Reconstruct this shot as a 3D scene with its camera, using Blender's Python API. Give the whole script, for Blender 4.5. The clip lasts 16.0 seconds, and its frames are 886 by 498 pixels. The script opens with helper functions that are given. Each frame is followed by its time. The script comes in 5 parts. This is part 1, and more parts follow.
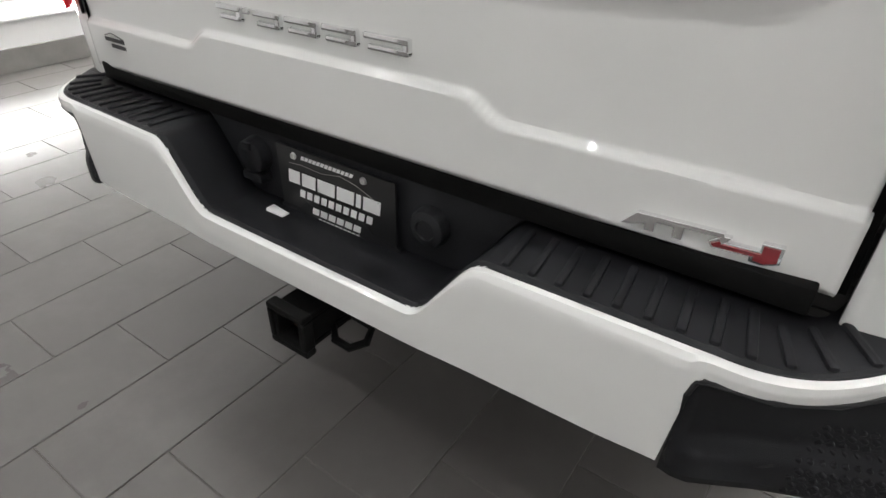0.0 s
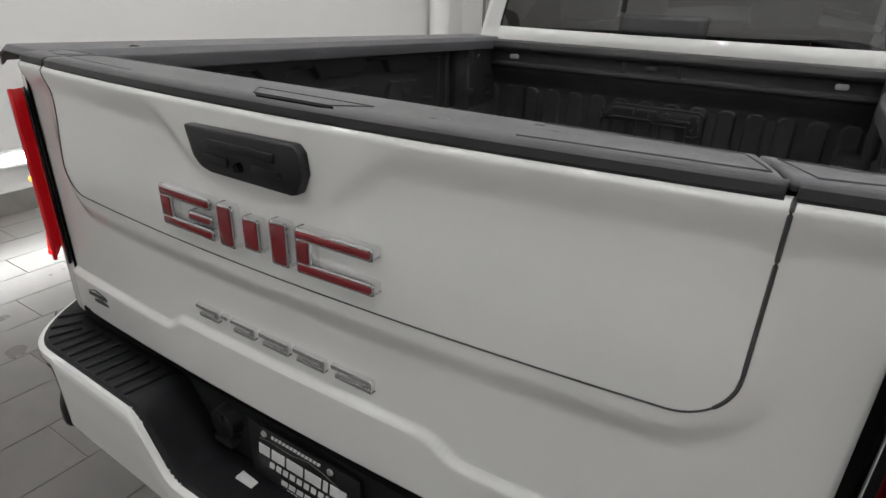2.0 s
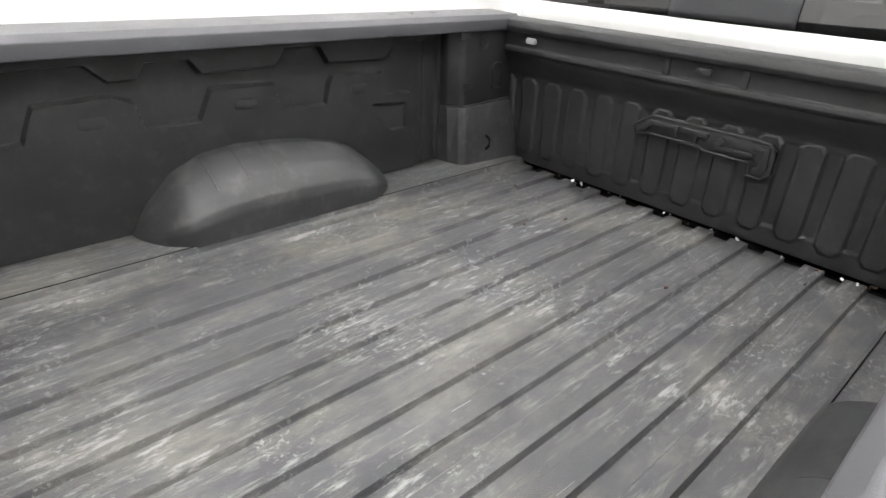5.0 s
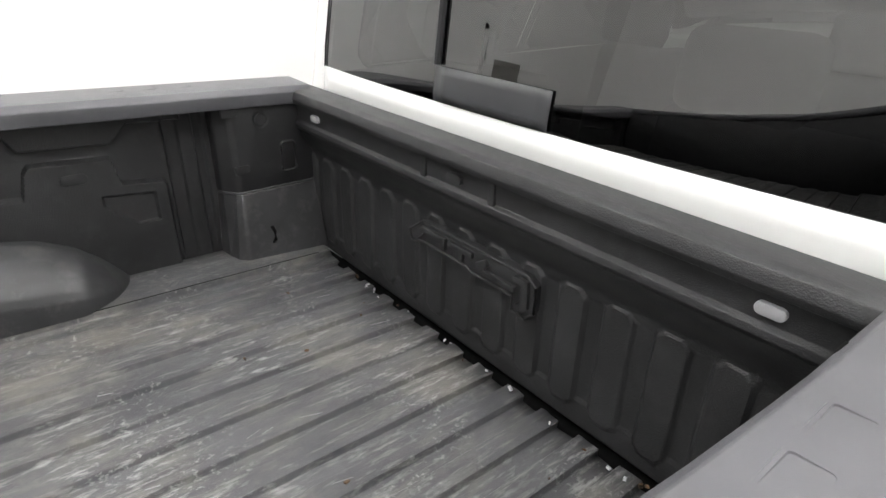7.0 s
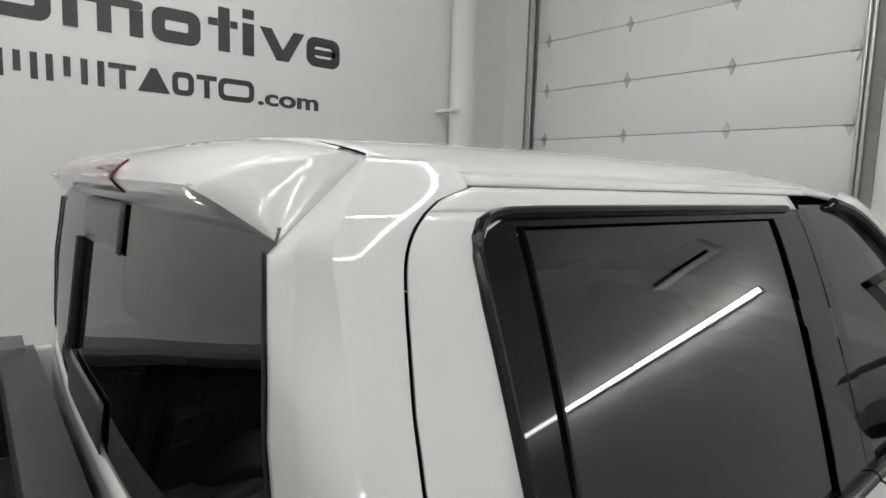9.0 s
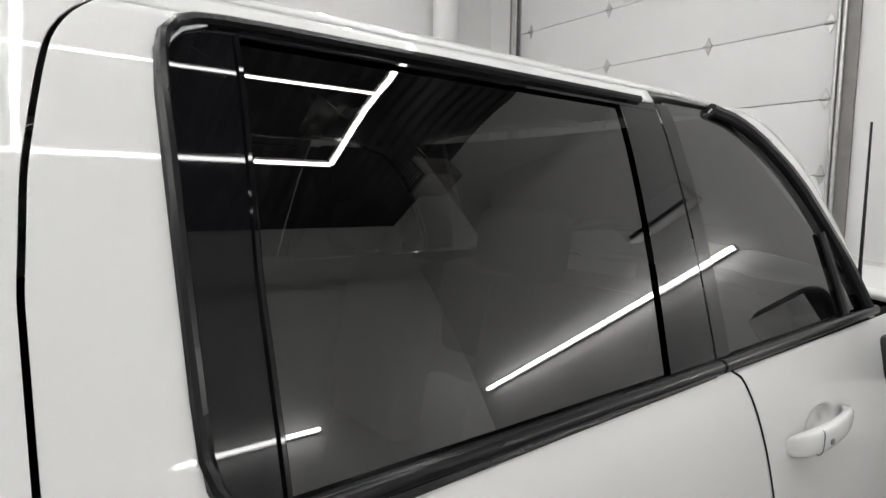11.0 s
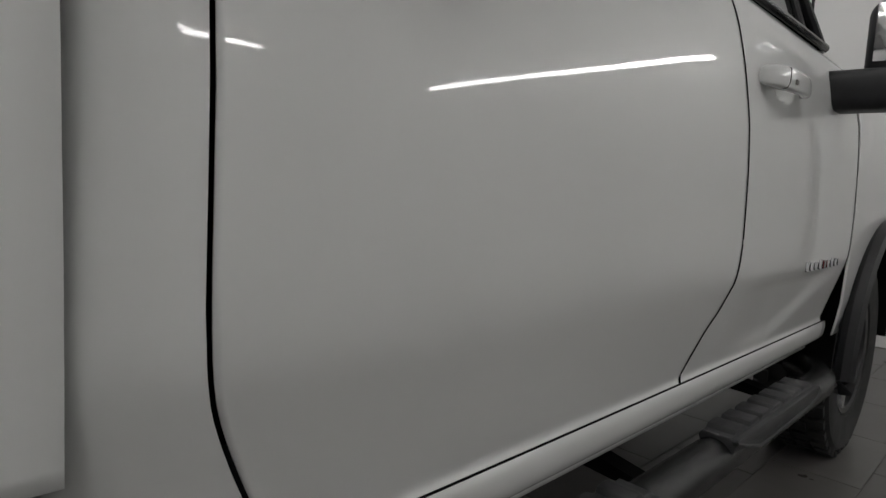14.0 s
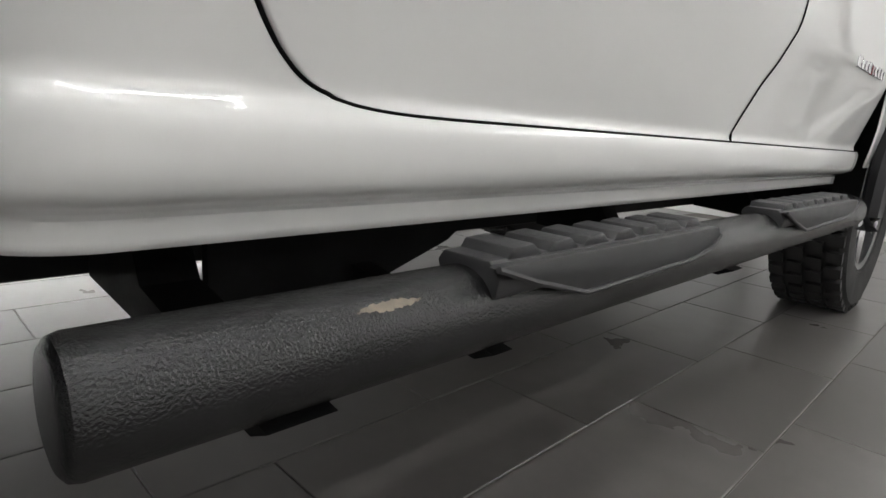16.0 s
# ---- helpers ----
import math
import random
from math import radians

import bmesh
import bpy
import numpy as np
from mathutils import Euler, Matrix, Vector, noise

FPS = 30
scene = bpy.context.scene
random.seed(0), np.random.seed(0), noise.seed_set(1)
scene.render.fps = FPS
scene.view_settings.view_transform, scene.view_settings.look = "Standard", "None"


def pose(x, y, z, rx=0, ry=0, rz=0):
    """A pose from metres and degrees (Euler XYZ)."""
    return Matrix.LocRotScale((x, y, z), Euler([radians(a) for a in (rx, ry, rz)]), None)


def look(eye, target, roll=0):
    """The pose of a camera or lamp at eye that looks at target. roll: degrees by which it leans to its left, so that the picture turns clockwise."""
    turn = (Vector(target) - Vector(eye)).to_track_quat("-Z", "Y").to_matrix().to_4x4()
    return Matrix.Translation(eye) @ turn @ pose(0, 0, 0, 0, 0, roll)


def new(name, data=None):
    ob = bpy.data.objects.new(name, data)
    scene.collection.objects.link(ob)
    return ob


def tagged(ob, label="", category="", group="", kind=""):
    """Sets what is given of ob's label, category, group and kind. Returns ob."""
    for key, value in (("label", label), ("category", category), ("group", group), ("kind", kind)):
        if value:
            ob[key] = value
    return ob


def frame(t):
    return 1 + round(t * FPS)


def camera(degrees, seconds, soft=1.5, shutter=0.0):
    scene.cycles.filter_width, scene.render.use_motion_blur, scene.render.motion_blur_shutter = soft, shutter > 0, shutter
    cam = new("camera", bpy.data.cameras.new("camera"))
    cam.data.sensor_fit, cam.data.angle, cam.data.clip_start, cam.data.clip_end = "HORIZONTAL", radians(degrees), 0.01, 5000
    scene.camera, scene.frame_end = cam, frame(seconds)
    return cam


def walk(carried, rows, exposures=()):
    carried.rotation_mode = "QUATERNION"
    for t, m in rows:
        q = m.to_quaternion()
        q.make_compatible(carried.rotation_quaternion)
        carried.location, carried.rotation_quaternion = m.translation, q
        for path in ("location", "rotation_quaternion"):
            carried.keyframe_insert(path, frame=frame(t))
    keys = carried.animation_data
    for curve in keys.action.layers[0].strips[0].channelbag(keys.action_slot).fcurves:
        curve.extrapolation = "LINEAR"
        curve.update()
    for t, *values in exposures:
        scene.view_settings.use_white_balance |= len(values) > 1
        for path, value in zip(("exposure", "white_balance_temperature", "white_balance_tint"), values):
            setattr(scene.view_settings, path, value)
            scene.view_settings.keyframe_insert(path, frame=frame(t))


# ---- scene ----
cam = camera(74.6, 16.0)

PATH = [
    (0, (0.746, -0.694, 1.346), (-0.203, 0.68, 0.245), 1.0),
    (0.5, (0.657, -0.708, 1.467), (-0.276, 0.675, 0.365), 1.0),
    (1, (0.658, -0.704, 1.597), (-0.295, 0.729, 0.579), 1.5),
    (1.5, (0.672, -0.682, 1.675), (-0.304, 0.834, 0.81), 1.7),
    (2, (0.699, -0.586, 1.717), (-0.277, 0.951, 0.889), 1.7),
    (2.5, (0.75, -0.407, 1.774), (-0.25, 1.115, 0.948), 1.6),
    (3, (0.805, -0.252, 1.804), (-0.303, 1.195, 0.981), 1.4),
    (3.2, (0.847, -0.203, 1.819), (-0.307, 1.21, 0.998), 1.4),
    (5.3, (0.818, 0.54, 1.749), (-0.479, 1.707, 0.766), 1.2),
    (5.5, (0.840, 0.641, 1.748), (-0.447, 1.802, 0.743), 1.4),
    (6, (0.925, 0.936, 1.782), (-0.371, 2.061, 0.754), 1.3),
    (6.5, (1.0, 1.174, 1.833), (-0.307, 2.272, 0.79), 1.1),
    (7, (0.997, 1.361, 1.856), (-0.38, 2.508, 0.967), 1.3),
    (7.5, (1.023, 1.547, 1.908), (-0.471, 2.758, 1.359), 1.4),
    (8, (1.078, 1.753, 1.949), (-0.457, 3.003, 1.663), 1.6),
    (8.5, (1.162, 1.982, 1.968), (-0.377, 3.238, 1.741), 1.6),
    (9, (1.269, 2.161, 2.002), (-0.268, 3.421, 1.778), 1.8),
    (9.2, (1.301, 2.217, 1.995), (-0.234, 3.48, 1.774), 1.8),
    (11.3, (1.475, 2.431, 1.734), (-0.092, 3.659, 1.546), 0.7),
    (11.5, (1.466, 2.398, 1.699), (-0.084, 3.646, 1.5), 1.1),
    (12, (1.455, 2.338, 1.627), (-0.049, 3.636, 1.395), 2.5),
    (12.5, (1.445, 2.324, 1.544), (-0.028, 3.656, 1.308), 2.8),
    (13, (1.463, 2.303, 1.36), (0.004, 3.653, 1.14), 3.0),
    (13.5, (1.470, 2.281, 1.114), (0.031, 3.659, 0.938), 2.7),
    (14, (1.494, 2.269, 1.026), (0.06, 3.65, 0.833), 2.8),
    (14.5, (1.466, 2.302, 0.913), (0.038, 3.685, 0.700), 3.2),
    (15, (1.437, 2.320, 0.801), (0.022, 3.713, 0.577), 3.4),
    (15.5, (1.412, 2.315, 0.718), (0.011, 3.716, 0.444), 3.9),
    (16, (1.396, 2.306, 0.644), (0.024, 3.702, 0.231), 3.8),
]
EXPOSURES = [(0, 0.5), (0.5, 0.4), (1.0, 0.32), (1.5, 0.1), (2.0, -0.05), (2.5, -0.1), (3.0, 0.4), (3.2, 0.55), (5.3, 1.4), (6.5, 1.45), (7.0, 1.15), (7.5, 0.60), (8.0, 0.1), (8.5, -0.1), (9.0, -0.4), (11.5, 0.08), (12.5, -0.36), (13.0, -0.75), (14.0, -0.85), (14.5, -0.85), (15.0, -0.35), (15.5, 0.05), (16.0, 0.56)]
walk(cam, [(t, look(eye, target, roll)) for t, eye, target, roll in PATH], EXPOSURES)

# ---------- light ----------
world = bpy.data.worlds.new("world")
scene.world = world
world.use_nodes = True
world.node_tree.nodes["Background"].inputs[0].default_value = (0.02, 0.02, 0.022, 1)
world.node_tree.nodes["Background"].inputs[1].default_value = 1.0

# ---------- helpers ----------
BASE = {}


def thing(name, loc, label, category, group="", kind=""):
    ob = new(name)
    ob.location = loc
    BASE[ob.name] = Vector(loc)
    ob.empty_display_size = 0.1
    return tagged(ob, label, category, group, kind)


def part(name, data, material, parent=None, label="", smooth=True, solid=0.0, bevel=0.0):
    """One mesh object from (verts, faces), a mesh or a bmesh, under a thing or a part."""
    if isinstance(data, bmesh.types.BMesh):
        me = bpy.data.meshes.new(name)
        data.to_mesh(me)
        data.free()
    elif isinstance(data, tuple):
        me = bpy.data.meshes.new(name)
        me.from_pydata([tuple(v) for v in data[0]], [], data[1])
        me.update()
    else:
        me = data
    if not me.materials:
        me.materials.append(material)
    if smooth:
        me.polygons.foreach_set("use_smooth", [True] * len(me.polygons))
        me.set_sharp_from_angle(angle=radians(38))
    ob = new(name, me)
    if parent is not None:
        ob.parent = parent
        if parent.name in BASE:
            ob.matrix_parent_inverse = Matrix.Translation(-BASE[parent.name])
    if solid:
        m = ob.modifiers.new("thick", "SOLIDIFY")
        m.thickness, m.offset = abs(solid), (-1.0 if solid > 0 else 1.0)
    if bevel:
        m = ob.modifiers.new("edge", "BEVEL")
        m.width, m.segments, m.limit_method, m.angle_limit = bevel, 2, "ANGLE", radians(35)
    if label:
        ob["label"] = label
    return ob


def structure(name, data, material, label, category, **kw):
    return tagged(part(name, data, material, **kw), label, category, kind="structure")


def grid(f, us, vs, flip=False):
    verts = [f(u, v) for v in vs for u in us]
    n = len(us)
    faces = []
    for j in range(len(vs) - 1):
        for i in range(n - 1):
            q = (j * n + i, j * n + i + 1, (j + 1) * n + i + 1, (j + 1) * n + i)
            faces.append(q[::-1] if flip else q)
    return verts, faces


def lin(a, b, n):
    return [a + (b - a) * i / (n - 1) for i in range(n)]


def interp(x, xs, ys):
    return float(np.interp(x, xs, ys))


def smooth01(x):
    x = min(1.0, max(0.0, x))
    return x * x * (3 - 2 * x)


def bump(x, a, b, w):
    """1 between a and b, easing to 0 over w outside."""
    return smooth01((x - a + w) / w) * smooth01((b + w - x) / w)


def box(x0, x1, y0, y1, z0, z1, bev=0.0, seg=2):
    bm = bmesh.new()
    bmesh.ops.create_cube(bm, size=1.0, matrix=Matrix.LocRotScale(((x0 + x1) / 2, (y0 + y1) / 2, (z0 + z1) / 2), None, (abs(x1 - x0), abs(y1 - y0), abs(z1 - z0))))
    if bev:
        bmesh.ops.bevel(bm, geom=bm.edges[:], offset=bev, segments=seg, affect="EDGES", profile=0.5)
    return bm


def moved(bm, m):
    bmesh.ops.transform(bm, matrix=m, verts=bm.verts)
    return bm


def prism(poly, axis, a, b, bev=0.0):
    """A polygon (pairs in the two other axes, in order) drawn out along an axis."""
    def at(p, w):
        return {"x": (w, p[0], p[1]), "y": (p[0], w, p[1]), "z": (p[0], p[1], w)}[axis]
    bm = bmesh.new()
    lo = [bm.verts.new(at(p, a)) for p in poly]
    hi = [bm.verts.new(at(p, b)) for p in poly]
    n = len(poly)
    bm.faces.new(lo[::-1])
    bm.faces.new(hi)
    for i in range(n):
        bm.faces.new((lo[i], lo[(i + 1) % n], hi[(i + 1) % n], hi[i]))
    bmesh.ops.recalc_face_normals(bm, faces=bm.faces[:])
    if bev:
        bmesh.ops.bevel(bm, geom=bm.edges[:], offset=bev, segments=2, affect="EDGES", profile=0.5)
    return bm


def tube(points, r, n=12, closed=False, caps=True, squash=1.0):
    pts = [Vector(p) for p in points]
    verts, faces = [], []
    m = len(pts)
    up = Vector((0, 0, 1))
    for i, p in enumerate(pts):
        a = pts[(i - 1) % m] if (closed or i > 0) else p
        b = pts[(i + 1) % m] if (closed or i < m - 1) else p
        d = (b - a).normalized()
        s = d.cross(up)
        s = s.normalized() if s.length > 1e-3 else Vector((1, 0, 0))
        w = s.cross(d).normalized()
        rr = r[i] if isinstance(r, (list, tuple)) else r
        for k in range(n):
            t = 2 * math.pi * k / n
            verts.append(tuple(p + s * (rr * math.cos(t)) + w * (rr * squash * math.sin(t))))
    for i in range(m if closed else m - 1):
        for k in range(n):
            a, b = i * n, ((i + 1) % m) * n
            faces.append((a + k, a + (k + 1) % n, b + (k + 1) % n, b + k))
    if caps and not closed:
        faces.append(tuple(range(n))[::-1])
        faces.append(tuple(range((m - 1) * n, m * n)))
    return verts, faces


def lathe(profile, centre, axis="x", n=48):
    """A profile of (along, radius) turned about an axis through centre."""
    verts, faces = [], []
    for a, r in profile:
        for k in range(n):
            t = 2 * math.pi * k / n
            c, s = r * math.cos(t), r * math.sin(t)
            v = {"x": (a, c, s), "y": (c, a, s), "z": (c, s, a)}[axis]
            verts.append((v[0] + centre[0], v[1] + centre[1], v[2] + centre[2]))
    for j in range(len(profile) - 1):
        for k in range(n):
            faces.append((j * n + k, j * n + (k + 1) % n, (j + 1) * n + (k + 1) % n, (j + 1) * n + k))
    return verts, faces


def joined(*datas):
    verts, faces = [], []
    for v, f in datas:
        o = len(verts)
        verts += list(v)
        faces += [tuple(i + o for i in q) for q in f]
    return verts, faces


def rounded(x0, x1, z0, z1, r, n=5):
    """A rectangle with rounded corners, as pairs."""
    out = []
    for cx, cz, a in ((x1 - r, z1 - r, 0), (x0 + r, z1 - r, 90), (x0 + r, z0 + r, 180), (x1 - r, z0 + r, 270)):
        for k in range(n + 1):
            t = radians(a + 90 * k / n)
            out.append((cx + r * math.cos(t), cz + r * math.sin(t)))
    return out


# ---------- materials ----------
def surface(name, colour, rough=0.5, metal=0.0, tint=0.08, scale=6.0, grain=0.0, grain_scale=300.0, coat=0.0, stretch=(1, 1, 1), second=None, second_at=(0.5, 0.65), spec=0.5, rough_var=0.1, per_piece=0.0, grain_depth=0.002):
    """Base colour varied at two scales, with fine relief; second: a colour of stains that comes in patches."""
    mat = bpy.data.materials.new(name)
    mat.use_nodes = True
    nt = mat.node_tree
    b = nt.nodes["Principled BSDF"]
    b.inputs["Metallic"].default_value = metal
    b.inputs["Specular IOR Level"].default_value = spec
    b.inputs["Coat Weight"].default_value = coat
    b.inputs["Coat Roughness"].default_value = 0.03
    co = nt.nodes.new("ShaderNodeTexCoord")
    mp = nt.nodes.new("ShaderNodeMapping")
    mp.inputs["Scale"].default_value = stretch
    nt.links.new(co.outputs["Object"], mp.inputs[0])
    place = mp.outputs[0]
    if per_piece:
        # each piece takes its own stretch of the pattern
        oi = nt.nodes.new("ShaderNodeObjectInfo")
        far = nt.nodes.new("ShaderNodeMath")
        far.operation = "MULTIPLY"
        far.inputs[1].default_value = 90.0
        nt.links.new(oi.outputs["Random"], far.inputs[0])
        add = nt.nodes.new("ShaderNodeVectorMath")
        nt.links.new(mp.outputs[0], add.inputs[0])
        nt.links.new(far.outputs[0], add.inputs[1])
        place = add.outputs[0]
    n1 = nt.nodes.new("ShaderNodeTexNoise")
    n1.inputs["Scale"].default_value, n1.inputs["Detail"].default_value = scale, 6
    nt.links.new(place, n1.inputs["Vector"])
    ramp = nt.nodes.new("ShaderNodeMapRange")
    ramp.inputs["From Min"].default_value, ramp.inputs["From Max"].default_value = 0.3, 0.7
    ramp.inputs["To Min"].default_value, ramp.inputs["To Max"].default_value = 1 - tint, 1 + tint
    nt.links.new(n1.outputs["Fac"], ramp.inputs[0])
    mul = nt.nodes.new("ShaderNodeVectorMath")
    mul.operation = "SCALE"
    mul.inputs[0].default_value = colour
    last = ramp.outputs[0]
    if per_piece:
        oi = nt.nodes.new("ShaderNodeObjectInfo")
        pr = nt.nodes.new("ShaderNodeMapRange")
        pr.inputs["To Min"].default_value, pr.inputs["To Max"].default_value = 1 - per_piece, 1 + per_piece
        nt.links.new(oi.outputs["Random"], pr.inputs[0])
        mm = nt.nodes.new("ShaderNodeMath")
        mm.operation = "MULTIPLY"
        nt.links.new(last, mm.inputs[0])
        nt.links.new(pr.outputs[0], mm.inputs[1])
        last = mm.outputs[0]
    nt.links.new(last, mul.inputs["Scale"])
    colour_out = mul.outputs[0]
    if second is not None:
        n2 = nt.nodes.new("ShaderNodeTexNoise")
        n2.inputs["Scale"].default_value, n2.inputs["Detail"].default_value, n2.inputs["Roughness"].default_value = scale * 2.3, 8, 0.65
        nt.links.new(place, n2.inputs["Vector"])
        r2 = nt.nodes.new("ShaderNodeMapRange")
        r2.inputs["From Min"].default_value, r2.inputs["From Max"].default_value = second_at
        nt.links.new(n2.outputs["Fac"], r2.inputs[0])
        mix = nt.nodes.new("ShaderNodeMix")
        mix.data_type = "RGBA"
        mix.inputs["B"].default_value = (*second, 1)
        nt.links.new(r2.outputs[0], mix.inputs["Factor"])
        nt.links.new(colour_out, mix.inputs["A"])
        colour_out = mix.outputs["Result"]
    nt.links.new(colour_out, b.inputs["Base Color"])
    rr = nt.nodes.new("ShaderNodeMapRange")
    rr.inputs["From Min"].default_value, rr.inputs["From Max"].default_value = 0.3, 0.7
    rr.inputs["To Min"].default_value, rr.inputs["To Max"].default_value = max(0.0, rough * (1 - rough_var)), min(1.0, rough * (1 + rough_var))
    nt.links.new(n1.outputs["Fac"], rr.inputs[0])
    nt.links.new(rr.outputs[0], b.inputs["Roughness"])
    if grain:
        n3 = nt.nodes.new("ShaderNodeTexNoise")
        n3.inputs["Scale"].default_value, n3.inputs["Detail"].default_value = grain_scale, 3
        nt.links.new(co.outputs["Object"], n3.inputs["Vector"])
        bp = nt.nodes.new("ShaderNodeBump")
        bp.inputs["Strength"].default_value, bp.inputs["Distance"].default_value = grain, grain_depth
        nt.links.new(n3.outputs["Fac"], bp.inputs["Height"])
        nt.links.new(bp.outputs[0], b.inputs["Normal"])
    return mat


def worn_floor(name):
    """Grey ribbed plastic: soft blotches, tan dust in patches, fine white scuffs drawn out along the bed."""
    mat = surface(name, (0.070, 0.070, 0.0745), 0.44, tint=0.30, scale=5, grain=0.6, grain_scale=420, stretch=(2.2, 0.6, 1), second=(0.155, 0.148, 0.135), second_at=(0.50, 0.85))
    nt = mat.node_tree
    b = nt.nodes["Principled BSDF"]
    last = b.inputs["Base Color"].links[0].from_socket
    co = nt.nodes.new("ShaderNodeTexCoord")

    def layer(scale, stretch, lo, hi, colour, most, detail=6, patches=0.0):
        nonlocal last
        mp = nt.nodes.new("ShaderNodeMapping")
        mp.inputs["Scale"].default_value = stretch
        mp.inputs["Location"].default_value = (scale, 0.7 * scale, 0)
        nt.links.new(co.outputs["Object"], mp.inputs[0])
        n = nt.nodes.new("ShaderNodeTexNoise")
        n.inputs["Scale"].default_value, n.inputs["Detail"].default_value, n.inputs["Roughness"].default_value = scale, detail, 0.7
        nt.links.new(mp.outputs[0], n.inputs["Vector"])
        r = nt.nodes.new("ShaderNodeMapRange")
        r.inputs["From Min"].default_value, r.inputs["From Max"].default_value = lo, hi
        r.inputs["To Max"].default_value = most
        nt.links.new(n.outputs["Fac"], r.inputs[0])
        m = nt.nodes.new("ShaderNodeMix")
        m.data_type = "RGBA"
        m.inputs["B"].default_value = (*colour, 1)
        share = r.outputs[0]
        if patches:
            big = nt.nodes.new("ShaderNodeTexNoise")
            big.inputs["Scale"].default_value, big.inputs["Detail"].default_value = patches, 3
            nt.links.new(co.outputs["Object"], big.inputs["Vector"])
            where = nt.nodes.new("ShaderNodeMapRange")
            where.inputs["From Min"].default_value, where.inputs["From Max"].default_value = 0.47, 0.62
            nt.links.new(big.outputs["Fac"], where.inputs[0])
            both = nt.nodes.new("ShaderNodeMath")
            both.operation = "MULTIPLY"
            nt.links.new(share, both.inputs[0])
            nt.links.new(where.outputs[0], both.inputs[1])
            share = both.outputs[0]
        nt.links.new(share, m.inputs["Factor"])
        nt.links.new(last, m.inputs["A"])
        last = m.outputs["Result"]

    layer(3.0, (1, 0.8, 1), 0.50, 0.66, (0.21, 0.195, 0.165), 0.5)
    layer(2.2, (1, 1, 1), 0.50, 0.36, (0.046, 0.046, 0.052), 0.8, 4)
    layer(9.0, (2.2, 0.5, 1), 0.50, 0.30, (0.040, 0.040, 0.044), 0.7)
    layer(20.0, (2.8, 0.30, 1), 0.56, 0.70, (0.24, 0.235, 0.22), 0.75)
    layer(34.0, (1.6, 0.35, 1), 0.53, 0.64, (0.36, 0.36, 0.35), 0.75, 8, 3.1)
    layer(75.0, (1.0, 0.7, 1), 0.56, 0.68, (0.34, 0.34, 0.33), 0.7, 4, 4.3)
    nt.links.new(last, b.inputs["Base Color"])
    return mat


def glowing(name, colour, strength):
    mat = bpy.data.materials.new(name)
    mat.use_nodes = True
    b = mat.node_tree.nodes["Principled BSDF"]
    b.inputs["Base Color"].default_value = (*(0.4 * c for c in colour), 1)
    b.inputs["Emission Color"].default_value = (*colour, 1)
    b.inputs["Emission Strength"].default_value = strength
    return mat


def pane(name, tint, ior=1.5, rough=0.0):
    """Thin tinted glass: what it lets through, and what it mirrors."""
    mat = bpy.data.materials.new(name)
    mat.use_nodes = True
    nt = mat.node_tree
    out = nt.nodes["Material Output"]
    nt.nodes.remove(nt.nodes["Principled BSDF"])
    tr = nt.nodes.new("ShaderNodeBsdfTransparent")
    tr.inputs[0].default_value = (*tint, 1)
    gl = nt.nodes.new("ShaderNodeBsdfGlossy")
    gl.inputs["Roughness"].default_value = rough
    fr = nt.nodes.new("ShaderNodeFresnel")
    fr.inputs["IOR"].default_value = ior
    mx = nt.nodes.new("ShaderNodeMixShader")
    nt.links.new(fr.outputs[0], mx.inputs[0])
    nt.links.new(tr.outputs[0], mx.inputs[1])
    nt.links.new(gl.outputs[0], mx.inputs[2])
    nt.links.new(mx.outputs[0], out.inputs[0])
    return mat


white_paint = surface("white_paint", (0.78, 0.785, 0.775), 0.40, tint=0.012, scale=3, coat=1.0, grain=0.01, grain_scale=900, spec=0.15)
black_trim = surface("black_trim", (0.018, 0.018, 0.020), 0.42, tint=0.2, scale=20, grain=0.15, grain_scale=700, spec=0.35)
moulding_black = surface("moulding_black", (0.010, 0.010, 0.011), 0.22, tint=0.1, scale=20, spec=0.3)
step_plastic = surface("step_plastic", (0.015, 0.0155, 0.018), 0.5, tint=0.25, scale=14, grain=0.35, grain_scale=900, spec=0.22)
cap_plastic = surface("cap_plastic", (0.084, 0.083, 0.091), 0.42, tint=0.10, scale=9, grain=0.3, grain_scale=1100, second=(0.15, 0.15, 0.155), second_at=(0.62, 0.9))
gloss_black = surface("gloss_black", (0.005, 0.005, 0.006), 0.03, tint=0.1, spec=0.3)
dark_gap = surface("dark_gap", (0.004, 0.004, 0.004), 0.7, tint=0.1, spec=0.05)
under_black = surface("under_black", (0.007, 0.007, 0.007), 0.6, tint=0.4, scale=12, grain=0.2, grain_scale=120, spec=0.08)
liner = surface("bed_liner", (0.021, 0.021, 0.0222), 0.46, tint=0.25, scale=8, grain=0.8, grain_scale=330, spec=0.5, second=(0.038, 0.038, 0.039), second_at=(0.52, 0.78))
# liner in paler grey: its grazing sheen put into the colour, with dusty patches
liner_dusty_sheen = surface("bed_liner_dusty_sheen", (0.036, 0.036, 0.038), 0.36, tint=0.3, scale=7, grain=0.5, grain_scale=420, spec=0.5, second=(0.10, 0.098, 0.094), second_at=(0.52, 0.85))
liner_floor = worn_floor("bed_liner_floor")
pad_grey = surface("pad_grey", (0.030, 0.030, 0.032), 0.5, tint=0.15, scale=14, grain=0.4, grain_scale=900)
panel_grey = surface("panel_grey", (0.055, 0.056, 0.060), 0.30, tint=0.05, scale=4, spec=0.4)
